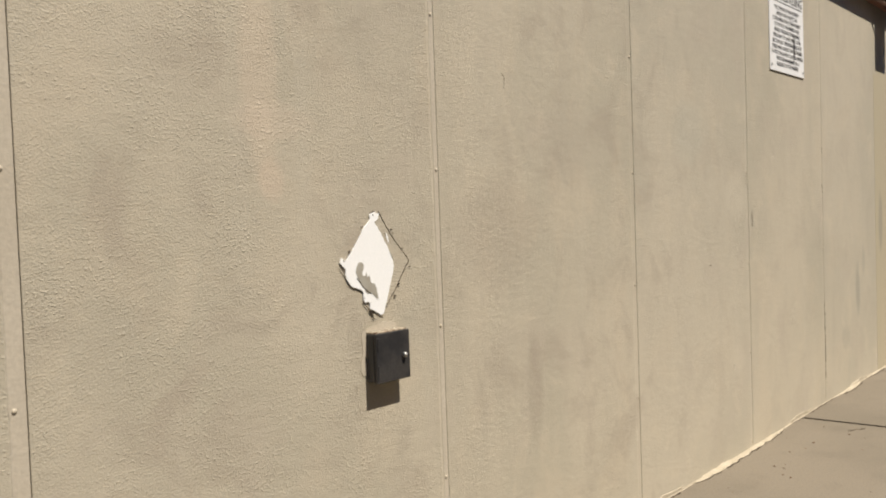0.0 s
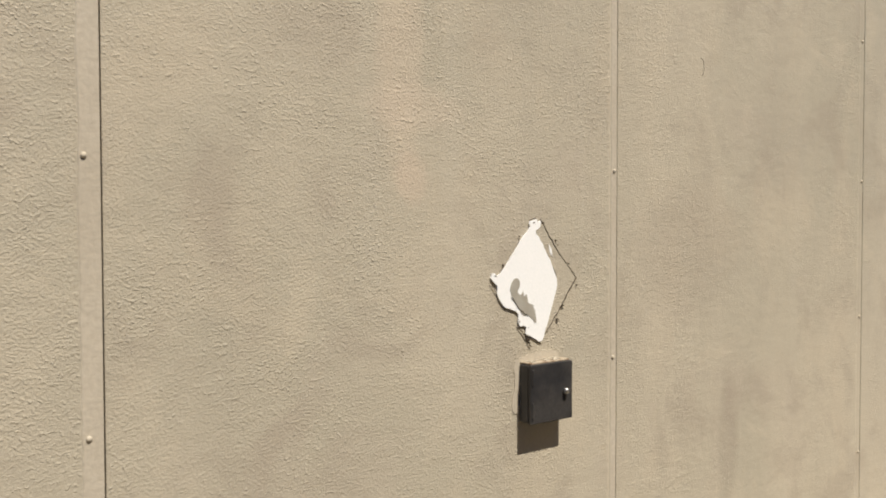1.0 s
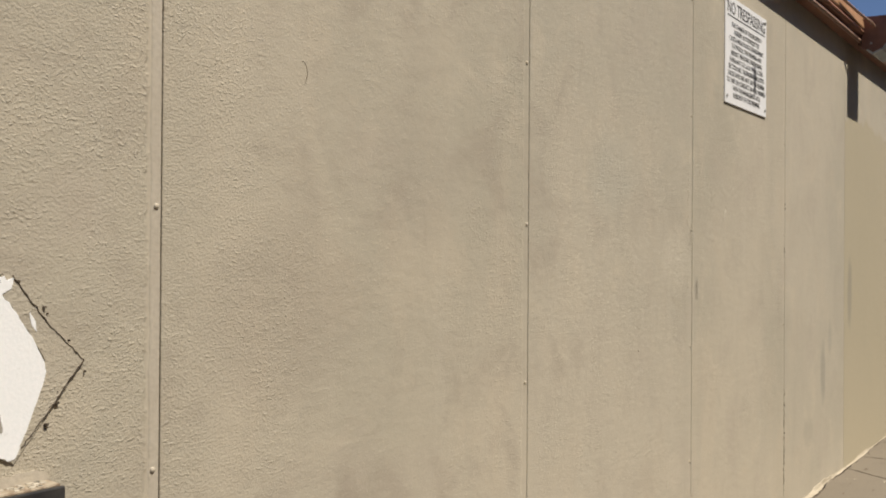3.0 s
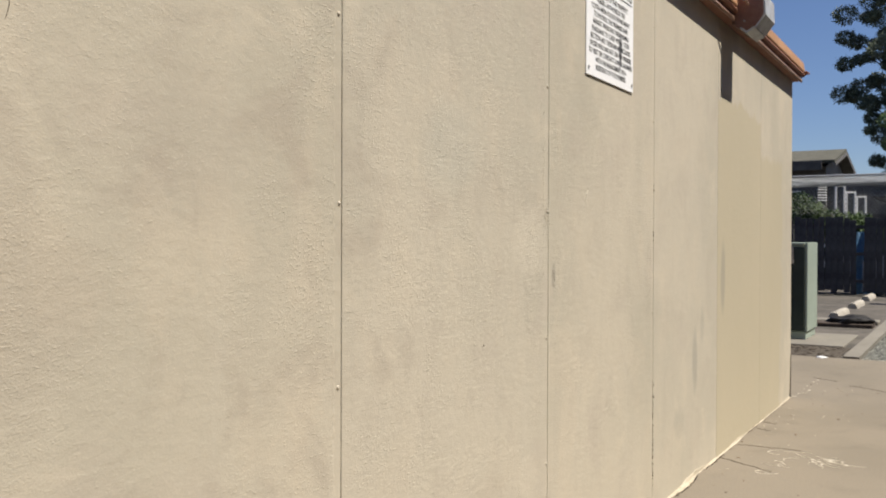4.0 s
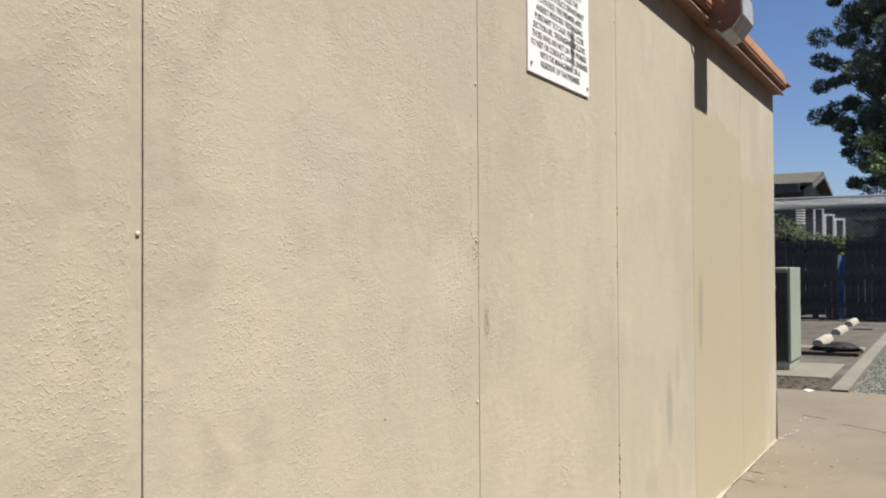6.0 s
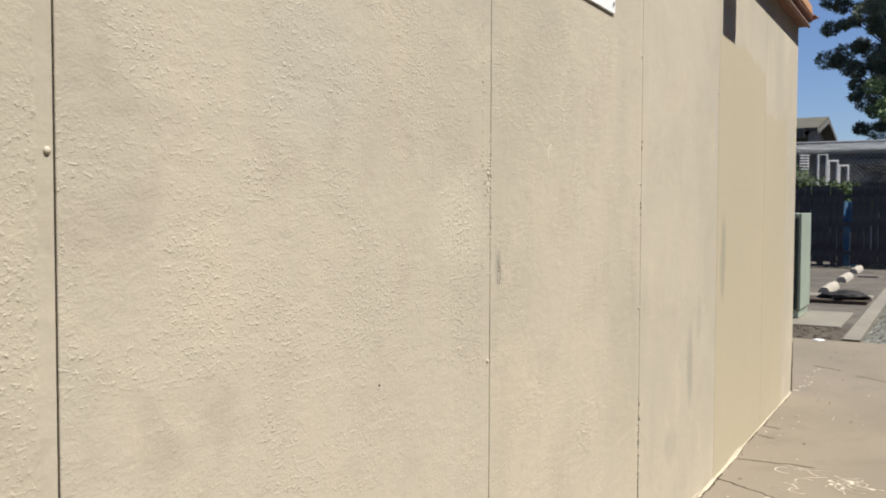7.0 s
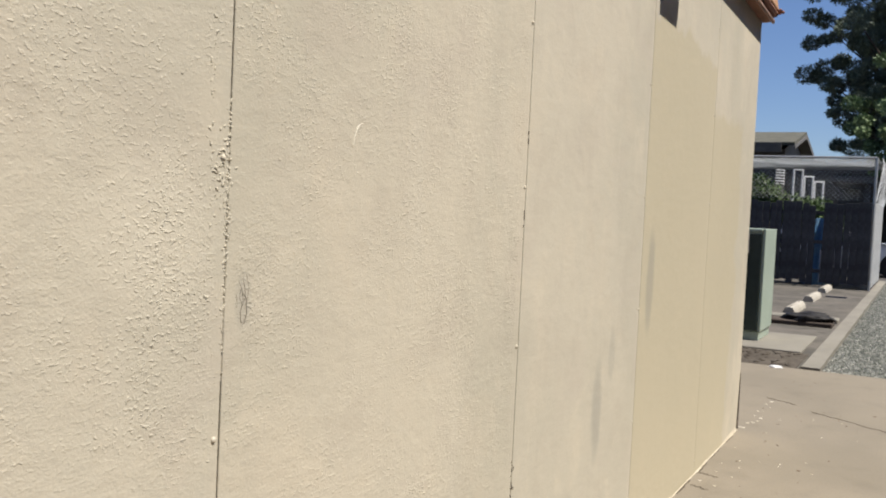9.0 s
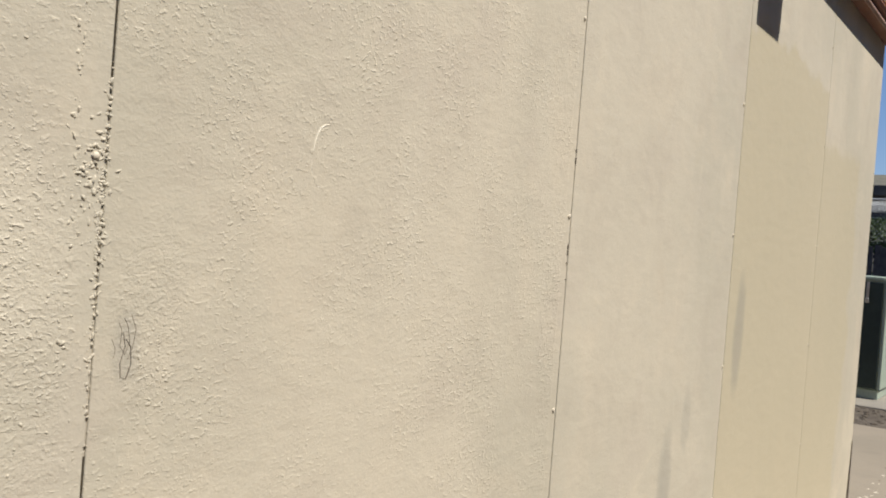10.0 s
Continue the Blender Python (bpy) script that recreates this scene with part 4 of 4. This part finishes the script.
for wy in (1.6, 4.4, 7.2, 10.5):
    win = part("window", box((0.60, wy, 2.7), (0.69, wy + 1.3, 3.8), 0.01), WHITE, house, "white framed window")
    part("pane", box((0.585, wy + 0.08, 2.78), (0.598, wy + 1.22, 3.72)), DARK_GLASS, win, "dark pane")
stair = thing("stair_railing", (44.9, 3.0, 0.3), "white stepped stair railing outside the grey house", "railing", turn=40.0)
part("stair_flight", prism([(-1.2, -0.3), (4.0, -0.3), (4.0, 2.9), (2.4, 2.9), (-1.2, 0.4)], 0, 0.15, 1.2), FAR_WALL, stair)
for k, (py, top) in enumerate(((0.10, 3.02), (0.62, 3.22), (1.15, 3.5))):
    part("post", box((-0.05, py, 1.8), (0.05, py + 0.06, top), 0.005), WHITE, stair)
    part("post", box((-0.05, py + 0.43, 1.8), (0.05, py + 0.49, top), 0.005), WHITE, stair)
    part("top_rail", box((-0.05, py, top), (0.05, py + 0.49, top + 0.07), 0.005), WHITE, stair)
for k in range(6):
    part("louvre", box((-0.03, 2.05, 2.85 + k * 0.12), (0.03, 2.5, 2.90 + k * 0.12), 0.004), WHITE, stair)
shed = thing("low_building", (41.4, -0.2, -0.05), "low grey flat-roofed building behind the fence", "building")
part("wall", box((0, 0, 0), (1.2, 2.4, 3.15), 0.01), FAR_WALL, shed)
part("roof", box((-0.2, -0.2, 3.155), (1.3, 2.55, 3.6), 0.02), ROOFING, shed)

# ---- planting ----
def scatter(name, centres, radii, count, size, material, parent, long=1.0, droop=0.0, label=""):
    """Many small leaves thrown over lumpy clusters, thickest near the outside of each."""
    g = np.random.default_rng(len(centres) * 7 + count)
    pick = g.integers(0, len(centres), count)
    way = g.normal(size=(count, 3))
    way /= np.linalg.norm(way, axis=1, keepdims=True)
    far = g.uniform(0.25, 1.0, count) ** 0.5
    mid = np.asarray(centres)[pick] + way * (np.asarray(radii)[pick] * far)[:, None] * np.array((1, 1, 0.75))
    u = g.normal(size=(count, 3)) + way * droop
    u /= np.linalg.norm(u, axis=1, keepdims=True)
    v = np.cross(u, g.normal(size=(count, 3)))
    v /= np.linalg.norm(v, axis=1, keepdims=True)
    s = size * g.uniform(0.6, 1.3, (count, 1))
    fold_ = np.cross(u, v) * s * 0.18
    quads = np.stack([mid - u * s * long, mid + v * s * 0.5 + fold_, mid + u * s * long, mid - v * s * 0.5 + fold_], 1).reshape(-1, 3)
    me = bpy.data.meshes.new(name)
    n = np.arange(count) * 4
    me.from_pydata(quads.tolist(), [], np.concatenate([np.stack([n, n + 1, n + 2], 1), np.stack([n, n + 2, n + 3], 1)]).tolist())
    me.materials.append(material)
    ob = new(name, me)
    ob.parent = parent
    return tagged(ob, label, "", "", "stuff" if not parent else "")


def tree(name, place, label, clusters, trunk, material, leaves, size, long, droop, reach, high, low, lean=0.0, puff=0.22):
    t = thing(name, place, label, "tree")
    g = random.Random(name + label)
    stem = bmesh.new()
    levels = 9
    pts = [Vector((0.12 * math.sin(i * 1.3), 0.15 * math.sin(i * 0.9 + 1) + lean * (1 - i / levels), i * high * 0.95 / levels)) for i in range(levels + 1)]
    for i in range(levels):
        add_rod(stem, pts[i], pts[i + 1], trunk * (1 - i / levels * 0.85), 10, trunk * (1 - (i + 1) / levels * 0.85))
    part("trunk", stem, BARK, t)
    cs, rs = [], []
    for i in range(clusters):
        f = g.random()
        z = low + (high - low) * f
        wide = reach * (0.45 + 0.75 * math.sin(math.pi * min(1.0, 0.12 + f * 0.88))) * g.uniform(0.12, 1.0)
        a = g.uniform(0, math.tau)
        c = Vector((wide * math.cos(a), wide * math.sin(a), z))
        cs.append(tuple(c))
        rs.append(g.uniform(0.4, 0.95) * reach * puff)
        if i % 9 == 0:
            start = pts[min(levels, max(2, int((z / high) * levels) - 1))]
            limb = rod(start, c, trunk * 0.22, 6, trunk * 0.05)
            part("limb", limb, BARK, t)
    scatter("crown", cs, rs, leaves, size, material, t, long, droop)
    return t


tree("pine_tree", (39.8, -0.18, -0.05), "tall dark pine with ragged clumps of needles", 460, 0.32, NEEDLE, 190000, 0.045, 2.6, 0.9, 3.2, 14.6, 4.45, 0.0, 0.19)
tree("broadleaf_tree", (36.4, -2.3, -0.05), "leafy green street tree shading the carport", 340, 0.2, LEAF, 90000, 0.080, 0.95, 0.3, 3.6, 8.2, 3.2, 1.1, 0.16)
hedge = thing("hedge", (24.3, 0.75, 0), "dense green climbing hedge behind the wire fence", "hedge")
g = random.Random(5)
cs = []
for _ in range(190):
    u = g.uniform(0, 7)
    cs.append((g.uniform(-0.4, 0.4), u, 1.62 + 0.62 * min(1.0, u / 1.8) + 0.12 * math.sin(u * 4) - abs(g.gauss(0, 0.45))))
scatter("foliage", cs, [g.uniform(0.2, 0.36) for _ in cs], 30000, 0.055, HEDGE, hedge, 0.9)
part("stem", rod((0, 0.4, -0.05), (0, 0.5, 1.4), 0.05, 8), BARK, hedge)
part("stem", rod((0, 3.4, -0.05), (0, 3.5, 1.6), 0.05, 8), BARK, hedge)

# ---- kerbs, slabs, gravel ----
random.seed(11)
x = 10.3
while x < 27.3:
    n = min(x + 2.4, 27.4)
    stone = part("kerb_stone", prism([(x, -0.05 + (x - 10.3) * 0.001), (n - 0.008, -0.05 + (n - 10.3) * 0.001), (n - 0.008, -0.215 + (n - 10.3) * 0.001), (x, -0.215 + (x - 10.3) * 0.001)], 2, -0.2, 0.022), KERB, pavement, "pale concrete kerb")
    x = n
x = 10.45
while x < 27.2:
    n = min(x + 2.8, 27.4)
    part("kerb_stone", box((x, -1.635, -0.2), (n - 0.008, -1.42, 0.05), 0.014), KERB, pavement, "pale concrete kerb")
    x = n
for a, b in ((-14.0, -2.9), (-2.9, 3.19)):
    part("slab", box((a + 0.014, -4.19, -0.2), (b - 0.014, 0.013, 0.0), 0.004), CONCRETE, pavement)
part("slab", prism([(3.204, -4.19), (10.289, -4.19), (10.289, 6.9), (7.34, 6.9), (7.34, 0.013), (3.204, 0.013)], 2, -0.2, 0.0), CONCRETE, pavement)
part("slab", box((10.46, -4.19, -0.2), (20.48, -1.645, 0.0), 0.004), GREY_CONCRETE, pavement)
for a, b, w in (((4.91, -0.01), (4.72, -0.34), 0.008), ((5.32, -0.02), (5.34, -0.40), 0.008), ((5.9, -0.03), (5.86, -0.12), 0.006), ((6.15, -0.01), (6.12, -0.12), 0.008), ((8.25, -0.35), (7.80, -0.98), 0.010),
                ((8.6, 0.0), (8.45, -0.22), 0.012), ((7.72, -1.12), (7.7, -1.3), 0.014), ((3.0, -0.30), (3.1, -0.36), 0.006)):
    part("crack", ribbon(jagged(a, b, 14, 0.012), w, 0.0004), GRIME, pavement, "thin dark crack")
part("joint_line", box((3.177, -4.18, -0.19), (3.2035, 0.0, -0.008)), DEEP, pavement, "dark dirt in the slab joint")
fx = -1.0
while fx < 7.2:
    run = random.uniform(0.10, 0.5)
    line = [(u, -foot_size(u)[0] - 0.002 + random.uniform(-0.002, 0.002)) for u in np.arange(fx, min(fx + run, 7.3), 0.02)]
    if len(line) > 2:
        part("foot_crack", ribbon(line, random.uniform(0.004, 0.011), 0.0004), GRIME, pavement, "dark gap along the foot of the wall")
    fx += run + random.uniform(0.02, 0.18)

splash = bmesh.new()
for i in range(22):
    cx, cy = (5.15 + random.gauss(0, 0.05), -0.56 + random.gauss(0, 0.04)) if i < 14 else (5.08 + random.gauss(0, 0.14), -0.33 + random.gauss(0, 0.05))
    a, bend_ = random.uniform(0, math.tau), random.uniform(-0.35, 0.35)
    pts = []
    for k in range(random.randint(6, 16)):
        pts.append((cx, cy))
        a += random.gauss(bend_, 0.25)
        cx, cy = cx + math.cos(a) * 0.015, cy + math.sin(a) * 0.015
    piece = ribbon(pts, random.uniform(0.002, 0.0055), 0.0005, 0.0006)
    me = bpy.data.meshes.new("t")
    piece.to_mesh(me)
    splash.from_mesh(me)
    bpy.data.meshes.remove(me)


def drop(cx, cy, size):
    bmesh.ops.create_cone(splash, cap_ends=True, segments=7, radius1=size, radius2=size * 0.7, depth=0.0012, matrix=pose(cx, cy, 0.0010, 0, 0, random.uniform(0, 90)) @ Matrix.Diagonal((1, random.uniform(0.4, 1), 1, 1)))


for i in range(34):
    drop(random.uniform(4.6, 8.2), -abs(random.gauss(0, 0.30)) - 0.05, random.uniform(0.003, 0.010))
for i in range(8):
    drop(5.14 + random.gauss(0, 0.05), -0.56 + random.gauss(0, 0.04), random.uniform(0.010, 0.024))
for i in range(14):
    drop(7.75 + random.uniform(-0.35, 0.7), -0.05 + random.gauss(0, 0.04), random.uniform(0.006, 0.02))
tagged(part("paint_splashes", splash, WHITE_PAINT), "dried white paint splashes on the concrete walkway", "paint", "", "stuff")

g = np.random.default_rng(3)
count = 15000
px = 10.35 + (26.2 - 10.35) * g.uniform(0, 1, count) ** 1.35
py = g.uniform(-1.41, -0.215, count) + (px - 10.3) * 0.001
s = g.uniform(0.008, 0.022, count)
base = np.array([(1, 0, 0), (-0.5, 0.87, 0), (-0.5, -0.87, 0), (0.1, 0.1, 0.8), (0.6, 0.5, 0.45), (-0.7, 0.1, 0.5), (0.3, -0.7, 0.5)])
turn = g.uniform(0, math.tau, count)
rot = np.stack([np.stack([np.cos(turn), -np.sin(turn)], 1), np.stack([np.sin(turn), np.cos(turn)], 1)], 1)
shape_ = base[None] * s[:, None, None] * g.uniform(0.7, 1.3, (count, 1, 3))
shape_[:, :, :2] = np.einsum("nij,nkj->nki", rot, shape_[:, :, :2])
shape_ += np.stack([px, py, np.full(count, -0.032)], 1)[:, None]
tri = np.array([(0, 4, 6), (4, 1, 5), (5, 2, 6), (0, 1, 4), (1, 2, 5), (2, 0, 6), (4, 5, 3), (5, 6, 3), (6, 4, 3)])
me = bpy.data.meshes.new("gravel")
me.from_pydata(shape_.reshape(-1, 3).tolist(), [], (tri[None] + (np.arange(count) * 7)[:, None, None]).reshape(-1, 3).tolist())
me.materials.append(PEBBLE)
tagged(new("gravel", me), "loose grey-green gravel between two concrete kerbs", "gravel", "", "stuff")

specks = bmesh.new()
for i in range(70):
    cx, cy, size = random.uniform(1.2, 9.8), -abs(random.gauss(0, 0.45)) - 0.03, random.uniform(0.002, 0.006)
    bmesh.ops.create_icosphere(specks, subdivisions=1, radius=size, matrix=Matrix.Translation((cx, cy, size * 0.3)) @ pose(0, 0, 0, 0, 0, random.uniform(0, 180)) @ Matrix.Diagonal((random.uniform(0.8, 2.5), 1, 0.5, 1)))
tagged(part("debris", specks, RUST_LIP), "small dark grit and crumbs on the walkway", "debris", "", "stuff")

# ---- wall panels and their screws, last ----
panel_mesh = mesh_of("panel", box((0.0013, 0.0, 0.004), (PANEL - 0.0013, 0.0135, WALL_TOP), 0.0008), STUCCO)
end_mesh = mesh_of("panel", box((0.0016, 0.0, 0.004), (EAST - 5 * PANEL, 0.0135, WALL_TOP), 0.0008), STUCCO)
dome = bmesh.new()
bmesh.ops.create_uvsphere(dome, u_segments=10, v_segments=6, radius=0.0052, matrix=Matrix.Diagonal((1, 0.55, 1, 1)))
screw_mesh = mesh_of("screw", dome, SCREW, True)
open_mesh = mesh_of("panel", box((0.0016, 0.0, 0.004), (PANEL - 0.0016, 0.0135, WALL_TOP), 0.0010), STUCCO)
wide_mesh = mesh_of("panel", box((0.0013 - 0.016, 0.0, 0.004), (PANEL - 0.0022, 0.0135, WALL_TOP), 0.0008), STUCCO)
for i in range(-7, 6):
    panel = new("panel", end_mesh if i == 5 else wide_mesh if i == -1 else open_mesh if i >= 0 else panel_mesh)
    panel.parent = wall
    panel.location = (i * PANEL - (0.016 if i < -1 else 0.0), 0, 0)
    for k in range(6):
        screw = new("screw", screw_mesh)
        screw.parent = panel
        screw.location = (PANEL - (0.026 if i == -2 else 0.013) + random.uniform(-0.002, 0.002), -0.0020 if i in (-2, -1) else -0.0008, 0.013 + k * 0.447 + 0.0115 * (i + 1) + random.uniform(-0.003, 0.003))
# flat battens over the first two joints, worn along their edges
for edge, width in ((-1.2378, 0.037), (-0.0024, 0.023)):
    strip_mesh, rings = bmesh.new(), []
    for k in range(400):
        z = 0.004 + k * (WALL_TOP - 0.006) / 399
        u = edge - width + 0.0030 * noise.noise((z * 9, width * 50, 0)) + 0.0016 * noise.noise((z * 45, 7, 0))
        rings.append([strip_mesh.verts.new(v) for v in ((edge, 0.001, z), (edge, -0.0013, z), (u + 0.0050, -0.0013, z), (u, 0.001, z))])
    for lower, upper in zip(rings, rings[1:]):
        for k in range(4):
            strip_mesh.faces.new((lower[k], lower[(k + 1) % 4], upper[(k + 1) % 4], upper[k]))
    bmesh.ops.recalc_face_normals(strip_mesh, faces=strip_mesh.faces)
    part("batten", strip_mesh, BATTEN, wall, "smooth painted batten over the joint")
